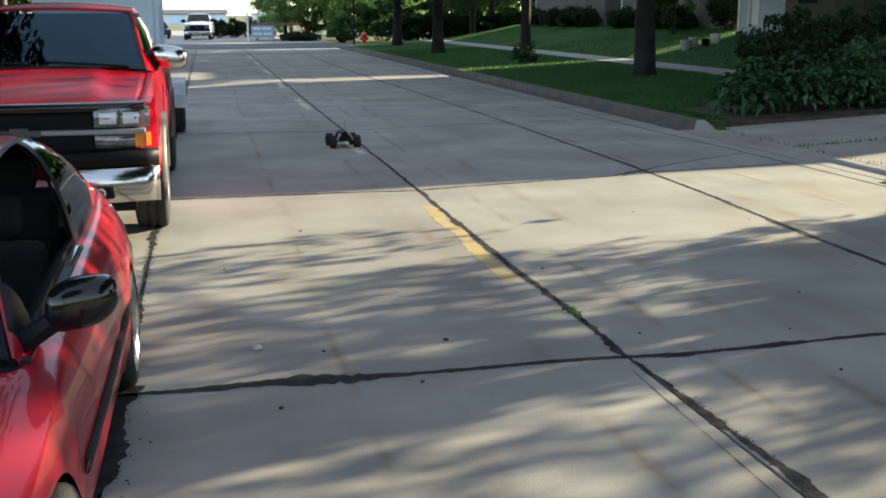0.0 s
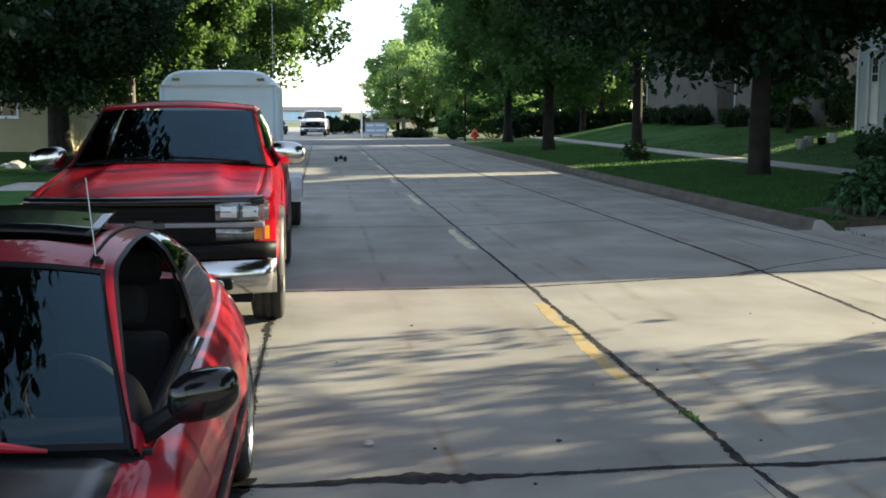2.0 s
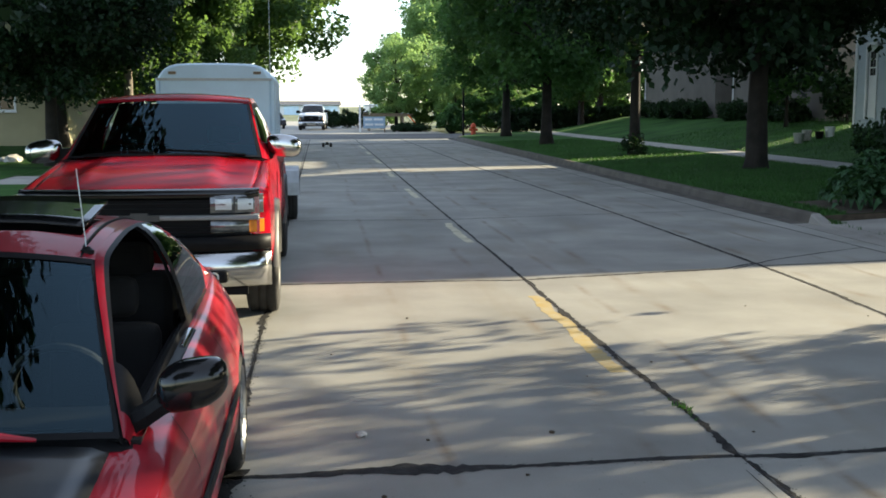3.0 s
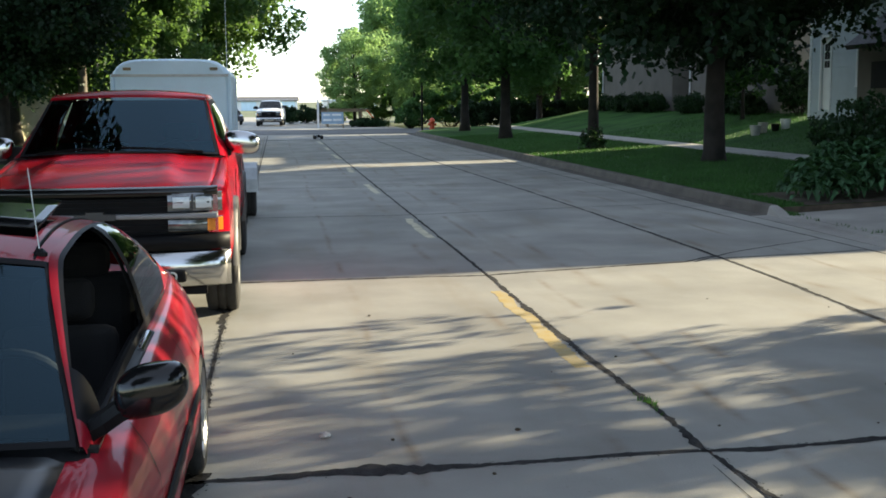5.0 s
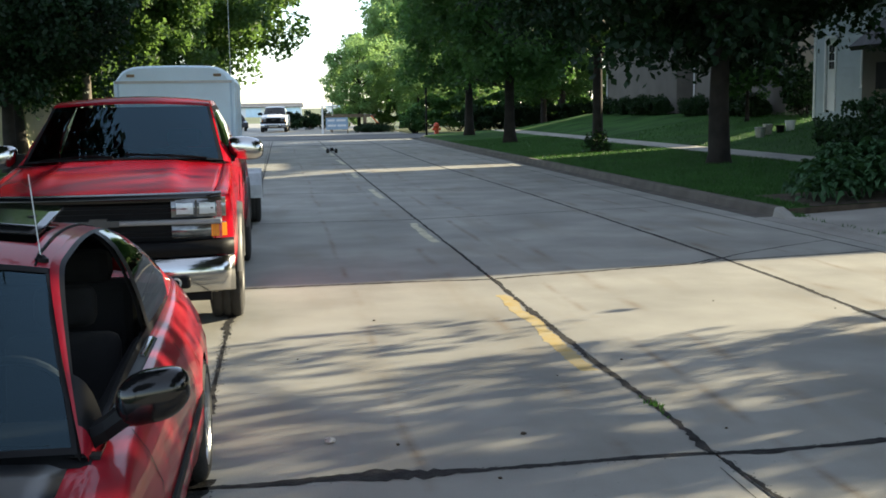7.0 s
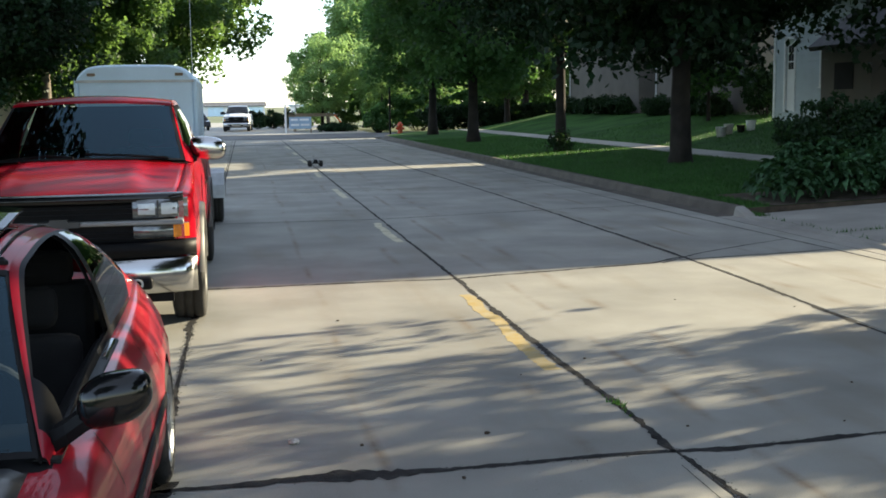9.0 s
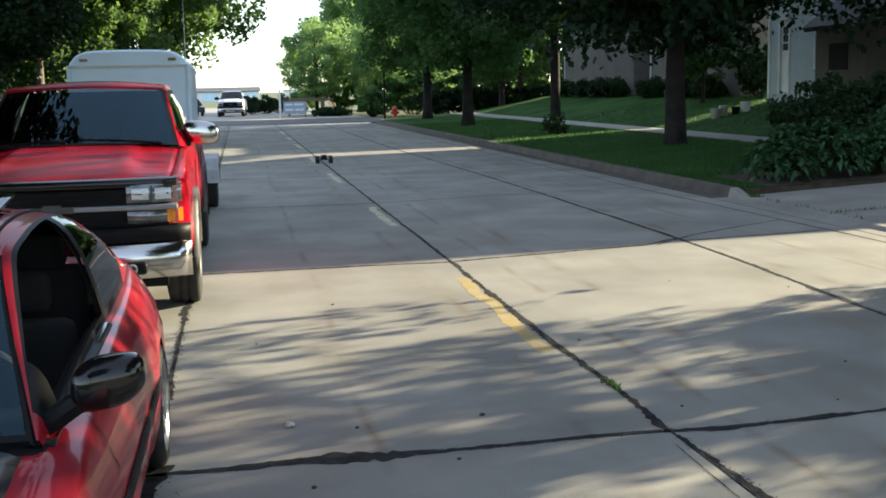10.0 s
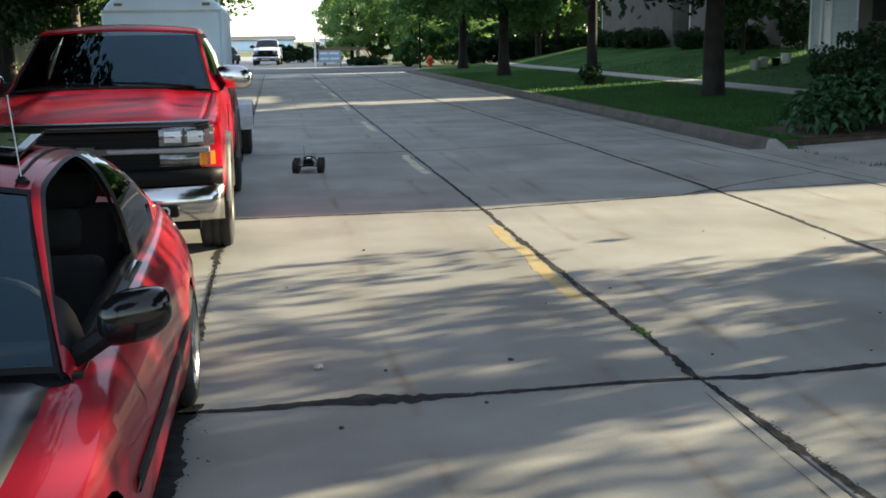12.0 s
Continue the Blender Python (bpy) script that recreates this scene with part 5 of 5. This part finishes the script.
        bm.faces.new(v[:4])
        bm.faces.new((v[0], v[4], v[5], v[1]))
        part("board", bm, mat, parent)
    xs = sorted({0.0, length, *[h[0] for h in holes], *[h[2] for h in holes]})
    zs = sorted({0.0, height, *[h[1] for h in holes], *[h[3] for h in holes]})
    for x0, x1 in zip(xs, xs[1:]):
        for z0, z1 in zip(zs, zs[1:]):
            xm, zm = (x0 + x1) / 2, (z0 + z1) / 2
            if not any(h[0] < xm < h[2] and h[1] < zm < h[3] for h in holes):
                box(x0, 0, z0, x1, 0.15, z1, core)
    bmesh.ops.remove_doubles(core, verts=core.verts, dist=0.001)
    return part(name, core, mat, parent)


def window(parent, x0, z0, x1, z1, y=0.0, mullions=1):
    w = part("window", box(x0 - 0.08, y - 0.05, z0 - 0.08, x1 + 0.08, y - 0.02, z0, box(x0 - 0.08, y - 0.05, z1, x1 + 0.08, y - 0.02, z1 + 0.08, box(x0 - 0.08, y - 0.05, z0, x0, y - 0.02, z1, box(x1, y - 0.05, z0, x1 + 0.08, y - 0.02, z1)))), WHITE, parent, "white window frame")
    part("pane", box(x0, y + 0.02, z0, x1, y + 0.028, z1), PANE, w)
    part("sill", box(x0 - 0.1, y - 0.08, z0 - 0.12, x1 + 0.1, y - 0.01, z0 - 0.08), WHITE, w)
    for k in range(mullions):
        xm = x0 + (x1 - x0) * (k + 1) / (mullions + 1)
        part("mullion", box(xm - 0.02, y - 0.03, z0, xm + 0.02, y + 0.015, z1), WHITE, w)
    part("dark_room", box(x0 - 0.05, y + 0.3, z0 - 0.05, x1 + 0.05, y + 0.34, z1 + 0.05), DARK, w)
    return w


def gable_roof(parent, x0, y0, x1, y1, z, rise, over=0.4, along="x"):
    if along == "x":
        ym = (y0 + y1) / 2
        rows = [[(x0 - over, y0 - over, z - 0.15), (x0 - over, ym, z + rise), (x0 - over, y1 + over, z - 0.15)], [(x1 + over, y0 - over, z - 0.15), (x1 + over, ym, z + rise), (x1 + over, y1 + over, z - 0.15)]]
    else:
        xm = (x0 + x1) / 2
        rows = [[(x0 - over, y0 - over, z - 0.15), (xm, y0 - over, z + rise), (x1 + over, y0 - over, z - 0.15)], [(x0 - over, y1 + over, z - 0.15), (xm, y1 + over, z + rise), (x1 + over, y1 + over, z - 0.15)]]
    return part("roof", thick(loft(rows), 0.15), ROOF, parent, "dark shingle roof")


# white sided house with a grey entry porch
hs = empty("house", pose(18.7, 37.6, 1.1, 0, 0, -90), "white lap-sided house with a grey entry porch", "house", "houses along the street")
siding_wall("front_wall", 10.0, 4.2, 0.22, SIDING, hs, holes=((0.78, 0.35, 1.42, 2.75), (3.2, 1.2, 5.0, 2.6)))
part("side_wall", box(0, 0.15, 0, 0.15, 9, 4.2), SIDING, hs)
part("back_wall", box(0.15, 8.85, 0, 10, 9, 4.2), SIDING, hs)
part("far_wall", box(9.85, 0.15, 0, 10, 8.85, 4.2), SIDING, hs)
d = part("door", box(0.80, 0.02, 0.35, 1.40, 0.06, 2.74), WHITE, hs, "white entry door with glazed lights")
for k in range(3):
    for i in range(2):
        part("pane", box(0.92 + i * 0.2, 0.005, 1.75 + k * 0.28, 1.08 + i * 0.2, 0.018, 1.98 + k * 0.28), DARK, d)
part("door_frame", box(0.70, -0.06, 0.3, 0.79, 0.0, 2.84, box(1.41, -0.06, 0.3, 1.50, 0.0, 2.84, box(0.70, -0.06, 2.75, 1.50, 0.0, 2.84))), WHITE, hs)
window(hs, 3.2, 1.2, 5.0, 2.6, mullions=2)
part("corner_board", box(-0.06, -0.06, 0, 0.06, 0.08, 4.2), WHITE, hs)
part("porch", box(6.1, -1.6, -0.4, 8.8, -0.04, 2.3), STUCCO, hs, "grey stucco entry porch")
part("porch_window", box(6.9, -1.63, 1.0, 7.9, -1.60, 1.75), DARK, hs)
gable_roof(hs, 6.1, -1.6, 8.8, 0.6, 2.4, 0.9, 0.3, along="x")
gable_roof(hs, 0, 0, 10, 9, 4.25, 2.6, 0.5, along="x")

# tan stucco houses behind the lawn
def stucco_house(y, length):
    h = empty("house", pose(20.0, y, 1.25, 0, 0, -90), "tan stucco house in deep tree shade", "house", "houses along the street")
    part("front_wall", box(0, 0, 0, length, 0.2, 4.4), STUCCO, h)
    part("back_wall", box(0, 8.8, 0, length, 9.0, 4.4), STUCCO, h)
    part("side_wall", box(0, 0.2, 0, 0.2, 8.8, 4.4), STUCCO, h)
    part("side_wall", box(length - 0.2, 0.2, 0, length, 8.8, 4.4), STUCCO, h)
    part("basement_window", box(length * 0.42, -0.03, 0.12, length * 0.42 + 1.3, -0.005, 0.6), DARK, h)
    part("downspout", tube([(0.2, -0.08, 4.3), (0.2, -0.08, 0.4), (0.5, -0.7, 0.08)], 0.055, 8), WHITE, h, "white downspout")
    gable_roof(h, 0, 0, length, 9, 4.4, 2.2, 0.5, along="x")


stucco_house(52.6, 9.9)
stucco_house(67.0, 12.0)
# unseen house across the drive, beyond the near lawn, added to block low sun
hn = empty("house", pose(22.0, 6.0, 0.3, 0, 0, -90), "unseen tan stucco house added across the driveway to block sun", "house", "houses along the street")
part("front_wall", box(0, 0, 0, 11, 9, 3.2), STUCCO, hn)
gable_roof(hn, 0, 0, 11, 9, 3.2, 2.4, 0.5, along="x")

# unseen steep-gabled house added beside the driveway; its roof edge shades the road
ga = empty("house", pose(22.5, 25.75, 0.45, 0, 0, -90), "unseen white sided house with a steep gable, added to shade the road", "house", "houses along the street")
bm = bmesh.new()
ends = [[bm.verts.new(p) for p in ((0, y, 0), (6.6, y, 0), (6.6, y, 3.9), (3.3, y, 8.8), (0, y, 3.9))] for y in (0, 7.0)]
bm.faces.new(ends[0])
bm.faces.new(ends[1][::-1])
for k in range(5):
    bm.faces.new((ends[0][k], ends[1][k], ends[1][(k + 1) % 5], ends[0][(k + 1) % 5]))
part("gable_wall", bm, SIDING, ga)
for k in range(2):
    window(ga, 1.0 + k * 3.0, 1.2, 2.2 + k * 3.0, 2.6)
gable_roof(ga, 0, 0, 6.6, 7.0, 3.92, 4.95, 0.15, along="y")

# tan sided house on the other side
hl = empty("house", pose(-24.0, 46.0, 0.3), "tan lap-sided house behind the sunny lawn", "house", "houses along the street")
siding_wall("front_wall", 14.6, 4.6, 0.24, TAN, hl, holes=((11.5, 1.4, 12.6, 2.6), (5.5, 1.4, 7.5, 2.6)))
part("side_wall", box(14.45, 0.15, 0, 14.6, 9, 4.6), TAN, hl)
part("side_wall", box(0, 0.15, 0, 0.15, 9, 4.6), TAN, hl)
window(hl, 11.5, 1.4, 12.6, 2.6)
window(hl, 5.5, 1.4, 7.5, 2.6)
gable_roof(hl, 0, 0, 14.6, 9, 4.6, 2.8, 0.5, along="x")

# long white shed far beyond the crossing
sh = empty("shed", pose(-16, 250, -0.06), "long low white metal shed far beyond the crossing", "building")
part("wall", box(0, 0, 0, 21.5, 18, 2.3), WHITE, sh)
for k in range(5):
    part("shed_door", box(1.0 + k * 4.2, -0.05, 0.0, 4.2 + k * 4.2, -0.01, 1.9), TRAILER_WHITE, sh)
gable_roof(sh, 0, 0, 21.5, 18, 2.35, 0.7, 0.4, along="x")
sh2 = empty("shed", pose(12, 270, -0.06), "low white building with a pale roof far away", "building")
part("wall", box(0, 0, 0, 13, 12, 2.0), WHITE, sh2)
part("roof", box(-0.4, -0.4, 2.0, 13.4, 12.4, 2.35), TRAILER_WHITE, sh2)


# ---- shrubs and hostas ----
def bush(x, y, z, rx, ry, h, seed, label, mat=LEAF_BUSH, leaf=0.09, clumps=40, leaves=130, name="bush"):
    me, c = crown_mesh("foliage", seed, (0, 0, h * 0.52), (rx, ry, h * 0.5), clumps, leaves, leaf, mat, clump_r=(0.14, 0.34))
    b = empty(name, pose(x, y, z), label, "shrub")
    o = new("foliage", me)
    o.parent = b
    o["kind"] = "stuff"
    bm = bmesh.new()
    for i in range(0, len(c), 3):
        tube([(c[i][0] * 0.15, c[i][1] * 0.15, 0), Vector(c[i])], [0.018, 0.006], 5, bm, caps=False)
    part("stem", bm, SHADED_BARK, b)["kind"] = "stuff"
    return b


bush(11.5, 20.3, 0.2, 1.4, 1.2, 1.75, 61, "dark green dense shrub behind the hostas", clumps=90)
bush(13.2, 19.8, 0.25, 1.5, 1.3, 1.9, 62, "dark green dense shrub behind the hostas", clumps=90)
bush(15.0, 19.6, 0.3, 1.6, 1.3, 1.95, 63, "dark green dense shrub behind the hostas", clumps=90)
bush(11.9, 18.5, 0.2, 1.3, 0.9, 1.3, 64, "loose leafy perennials with stalks", mat=HOSTA, leaf=0.10, clumps=60)
bush(13.6, 18.3, 0.25, 1.3, 0.9, 1.2, 65, "reddish-green leafy perennials beside the driveway", clumps=60)


def hosta(x, y, z, r, h, seed):
    """A clump of broad pointed leaves arching from the middle."""
    rng = random.Random(seed)
    p = empty("hosta", pose(x, y, z), "broad-leaved green hosta clump at the driveway edge", "plant", "hostas by the driveway")
    verts, faces = [], []
    for k in range(210):
        a, tilt, ln = rng.uniform(0, math.tau), rng.uniform(0.15, 1.0), rng.uniform(0.75, 1.1)
        d = Vector((math.cos(a), math.sin(a), 0))
        base = d * r * tilt * 0.85 + Vector((0, 0, h * (1.02 - 0.72 * tilt * tilt) + rng.uniform(-0.06, 0.05)))
        a += rng.gauss(0, 0.75)
        d = Vector((math.cos(a), math.sin(a), 0))
        s = Vector((-d.y, d.x, rng.gauss(0, 0.35))).normalized()
        sag = rng.uniform(0.03, 0.17)
        L, wd = 0.17 * ln, 0.060 * ln
        rows = []
        for f, w in ((0, 0.3), (0.22, 0.92), (0.45, 1.0), (0.72, 0.68), (1.0, 0.02)):
            q = base + d * L * f + Vector((0, 0, 0.06 * math.sin(f * 2.2) - sag * f * f * (0.4 + tilt)))
            rows.append((q - s * wd * w, q + Vector((0, 0, -0.022 * w)), q + s * wd * w))
        i0 = len(verts)
        for row in rows:
            verts += [tuple(v) for v in row]
        for j in range(4):
            for i in range(2):
                faces.append((i0 + j * 3 + i, i0 + j * 3 + i + 1, i0 + j * 3 + 4 + i, i0 + j * 3 + 3 + i))
    o = raw("leaves", verts, faces, HOSTA, p, smooth=True)
    o["kind"] = "stuff"
    return p


k = 0
for x, y, r, h in ((8.75, 17.55, 0.5, 0.5), (9.15, 17.9, 0.55, 0.65), (9.65, 17.6, 0.6, 0.68), (10.15, 17.9, 0.6, 0.72), (10.65, 17.65, 0.55, 0.66), (9.4, 18.5, 0.6, 0.85), (10.1, 18.6, 0.6, 0.9), (11.15, 17.8, 0.5, 0.6), (8.9, 18.3, 0.5, 0.6)):
    k += 1
    hosta(x + 0.25, y, 0.17, r, h, 300 + k)


# ---- grass blades near the kerb and in the joints ----
def blades(name, spots, h, label):
    rng = random.Random(5)
    verts, faces = [], []
    for x, y, z in spots:
        a = rng.uniform(0, math.tau)
        dx, dy = math.cos(a) * 0.008, math.sin(a) * 0.008
        lx, ly, hh = rng.uniform(-0.5, 0.5) * h, rng.uniform(-0.5, 0.5) * h, h * rng.uniform(0.5, 1.2)
        i = len(verts)
        verts += [(x - dx, y - dy, z), (x + dx, y + dy, z), (x + lx, y + ly, z + hh)]
        faces.append((i, i + 1, i + 2))
    return tagged(raw(name, verts, faces, BLADE), label, "grass", kind="stuff")


rng = random.Random(9)
spots = []
for _ in range(60000):
    y = 17.1 + (rng.random() ** 1.5) * 36
    x = rng.uniform(8.06, 12.88)
    spots.append((x, y, lawn_z(x, y) - 0.005))
for _ in range(30000):
    y, x = 18 + rng.random() * 30, rng.uniform(14.32, 22)
    spots.append((x, y, lawn_z(x, y) - 0.005))
spots = [q for q in spots if not (8.45 < q[0] < 12.88 and q[1] < 19.2)]
blades("grass", spots, 0.075, "short green lawn grass on the strip and front lawn")
spots = [(2.42 + rng.gauss(0, 0.022), 6.82 + rng.gauss(0, 0.08), 0.003) for _ in range(34)]
blades("weeds", spots, 0.036, "small green weed tuft growing in the road joint")
spots = [(8.1 + rng.gauss(0, 0.05), rng.uniform(16.6, 17.4), 0.05) for _ in range(300)]
spots += [(rng.uniform(8.1, 12), 14.31 + rng.gauss(0, 0.02), 0.0) for _ in range(200)] + [(8.07 + rng.gauss(0, 0.03), rng.uniform(12, 16.5), 0.045) for _ in range(60)]
spots = [(x, y, lerp([(8.05, 0.047), (12.9, 0.298)], x)) if z == 0.0 else (x, y, z) for x, y, z in spots]
blades("weeds", spots, 0.06, "small green weeds growing in the concrete joints")


# ---- small things ----
def pebble(x, y, r, seed, mat=STONE, label="small pale stone lying on the road"):
    bm = bmesh.new()
    bmesh.ops.create_icosphere(bm, subdivisions=2, radius=r)
    for v in bm.verts:
        v.co *= 1 + 0.35 * noise.noise(v.co * (1.5 / r) + Vector((seed, 0, 0)))
        v.co.z *= 0.55
    return tagged(part("stone", bm, mat), label, "stone") , bm


def put_stone(x, y, r, seed, mat=STONE, label="small pale stone lying on the road"):
    ob, _ = pebble(x, y, r, seed, mat, label)
    ob.location = (x, y, r * 0.4)


put_stone(0.447, 6.51, 0.032, 1)
put_stone(1.52, 6.46, 0.016, 2, SOIL, "dark bit of debris on the road")
put_stone(0.81, 6.39, 0.012, 3, SOIL, "dark bit of debris on the road")
for k in range(16):
    r2 = random.Random(700 + k)
    put_stone(r2.uniform(0.2, 6.5), r2.uniform(4.5, 11), r2.uniform(0.006, 0.013), 20 + k, SOIL, "dark bit of debris on the road")

for k, (x, y, r) in enumerate(((-8.6, 34.6, 0.26), (-8.1, 34.9, 0.18), (-9.0, 35.0, 0.15))):
    ob, _ = pebble(x, y, r, 60 + k, STONE, "grey boulder lying on the lawn")
    ob.location = (x, y, 0.2 + r * 0.35)
# hydrant, dark post, sign board, mast beyond the crossing
hy = empty("fire_hydrant", pose(9.5, 66.8, -0.02), "red-orange fire hydrant at the street corner", "hydrant")
part("barrel", tube([(0, 0, 0), (0, 0, 0.08), (0, 0, 0.1), (0, 0, 0.6), (0, 0, 0.62), (0, 0, 0.66), (0, 0, 0.8), (0, 0, 0.86)], [0.2, 0.2, 0.14, 0.14, 0.18, 0.18, 0.12, 0.03], 14), HYDRANT, hy, smooth=True)
part("outlet", tube([(-0.25, 0, 0.48), (0.25, 0, 0.48)], 0.075, 12), HYDRANT, hy)
part("outlet", tube([(0, -0.26, 0.42), (0, 0, 0.42)], 0.095, 12), HYDRANT, hy)
ps = empty("post", pose(8.75, 65.6, -0.02), "slim black street post at the corner", "post")
part("pole", tube([(0, 0, 0), (0, 0, 2.9)], 0.06, 8), BLACK, ps)
sg = empty("sign_board", pose(3.3, 80, -0.02), "pale blue sign board with two rows of unreadable lettering on posts", "sign")
part("panel", box(0.25, 0, 0.30, 1.78, 0.06, 1.12), SIGN_BLUE, sg)
for r, (x0, x1, x2, x3) in ((0.86, (0.36, 0.86, 0.98, 1.62)), (0.5, (0.36, 0.95, 1.05, 1.66))):
    part("lettering", box(x0, -0.012, r, x1, -0.004, r + 0.14), WHITE, sg)
    part("lettering", box(x2, -0.012, r, x3, -0.004, r + 0.14), WHITE, sg)
part("post", box(-0.05, 0, 0, 0.08, 0.1, 2.0), WHITE, sg)
part("post", box(1.72, 0.07, 0, 1.80, 0.14, 1.2), WOOD, sg)
ms = empty("light_mast", pose(4.6, 92, -0.02), "thin grey mast with cross arms", "mast")
part("pole", tube([(0, 0, 0), (0, 0, 3.7)], 0.05, 8), STEEL, ms)
part("arm", tube([(-0.4, 0, 1.9), (0.4, 0, 1.9)], 0.05, 6), STEEL, ms)
lb = empty("lumber_pile", pose(4.3, 84, -0.02), "pile of weathered boards and rubble behind the sign", "pile")
for k in range(9):
    rr = random.Random(k)
    part("board", box(-0.2 + rr.uniform(-0.6, 0.4), 0.25 * k, 1.1 + 0.06 * (k % 4), 2.6 + rr.uniform(-0.6, 0.6), 0.25 * k + 0.2, 1.15 + 0.06 * (k % 4)), WOOD, lb)
part("rack_post", box(-0.2, 0, 0, -0.08, 2.2, 1.1), WOOD, lb)
part("rack_post", box(2.3, 0, 0, 2.42, 2.2, 1.1), WOOD, lb)
part("orange_pole", tube([(2.7, -0.4, 1.2), (3.6, -0.4, 0.2)], 0.05, 6), ORANGE, lb, "orange pole leaning on the pile")
bush(1.6, 96, -0.06, 0.9, 0.6, 1.7, 71, "clipped green hedge by the yard", leaf=0.14)
bush(4.0, 98, -0.06, 1.1, 0.6, 1.6, 75, "clipped green hedge by the yard", leaf=0.14)
bush(2.9, 97, -0.06, 0.9, 0.6, 1.6, 72, "clipped green hedge by the yard", leaf=0.14)
bush(9.6, 78, -0.06, 1.4, 0.9, 2.0, 73, "rounded green shrub at the corner", mat=LEAF_MID, leaf=0.14, clumps=80)
bush(8.6, 89, -0.06, 2.6, 1.6, 3.4, 76, "full green shrubs under the far trees", mat=LEAF_MID, leaf=0.2, clumps=110, leaves=110)
bush(12.2, 92, -0.06, 3.0, 1.6, 3.8, 77, "full green shrubs under the far trees", mat=LEAF_MID, leaf=0.2, clumps=110, leaves=110)
bush(5.6, 93, -0.06, 1.4, 1.0, 2.2, 78, "full green shrubs under the far trees", mat=LEAF_AIRY, leaf=0.16, clumps=60, leaves=110)
bush(7.0, 82, -0.06, 1.6, 0.8, 0.6, 74, "low flowering shrub bed at the corner", leaf=0.12, clumps=50)
for k, x in enumerate((13.5, 16, 18.5, 21)):
    bush(x, 74, -0.02, 1.8, 1.0, 2.0, 80 + k, "dark clipped hedge in the shade", leaf=0.16, clumps=80)
for k, y in enumerate((44.0, 46.5, 50.5, 55.5, 58, 61, 64)):
    bush(19.2, y, 1.15, 0.6, 1.3, 0.9, 90 + k, "low foundation shrub by the house", leaf=0.12)
bush(10.55, 36.2, 0.22, 0.45, 0.4, 0.7, 101, "leafy shoots at the foot of the tree", leaf=0.08, clumps=14, leaves=80)
bush(19.6, 40.2, 1.15, 0.9, 1.2, 2.3, 102, "tall dark shrub between the houses", leaf=0.12, clumps=60)
for k, (x, y, rx, h) in enumerate(((13, 82, 3.0, 3.2), (18, 81, 3.5, 3.6), (24, 83, 4.0, 4.0), (31, 84, 4.5, 4.2), (39, 86, 5.0, 4.6))):
    bush(x, y, -0.06, rx, 1.6, h, 110 + k, "tall dark hedge in the shade beyond the crossing", mat=LEAF_MID, leaf=0.22, clumps=150, leaves=110)
me, _ = crown_mesh("woods", 131, (0, 0, 2.5), (30, 4, 4.0), 420, 90, 0.42, LEAF_DARK, clump_r=(0.8, 1.8))
tagged(new("far_woods", me), "dark wall of far trees beyond the crossing", "trees", kind="stuff").matrix_basis = pose(42, 108, 0)
# planters and buckets on the lawn
for k, (x, y, w, h, mt) in enumerate(((16.0, 36.0, 0.38, 0.34, STEEL), (16.4, 36.3, 0.34, 0.36, STONE), (16.75, 36.1, 0.30, 0.26, BLACK), (17.15, 36.2, 0.36, 0.34, WHITE))):
    pot = empty("planter", pose(x, y, lawn_z(x, y) - 0.01), "weathered pot standing on the front lawn", "planter", "pots on the lawn")
    part("pot", tube([(0, 0, 0), (0, 0, h * 0.9), (0, 0, h)], [w * 0.36, w * 0.48, w * 0.5], 14), mt, pot)


# ---- motion of the toy truck ----
def motions():
    """Away along the centre line, round in the crossing, and back towards the parked cars."""
    track = [(0, 2.12, 16.3), (0.5, 1.79, 23.2), (1, 1.50, 31.0), (1.5, 1.22, 37.6), (2, 1.06, 43.0), (2.5, 0.90, 47.4), (3, 0.72, 51.9), (3.5, 0.62, 55.3), (3.9, 0.80, 57.2), (4.3, 1.45, 58.2), (4.7, 2.10, 57.7),
             (5.1, 2.42, 56.0), (5.5, 2.46, 54.0), (6, 2.36, 51.6), (6.5, 2.33, 48.7), (7.2, 2.33, 45.0), (7.9, 2.35, 41.0), (8.5, 2.37, 37.4), (9, 2.43, 35.2), (9.5, 2.45, 32.3), (10, 2.40, 29.2), (10.5, 2.10, 24.6), (11, 1.52, 21.3), (11.5, 0.92, 18.7), (12, 0.72, 16.1)]
    rows = []
    for i, (t, x, y) in enumerate(track):
        a, b = track[max(i - 1, 0)], track[min(i + 1, len(track) - 1)]
        heading = math.degrees(math.atan2(-(b[1] - a[1]), b[2] - a[2]))
        rows.append((t, pose(x, y, 0.004, 0, 0, heading)))
    walk(RC, rows)


motions()
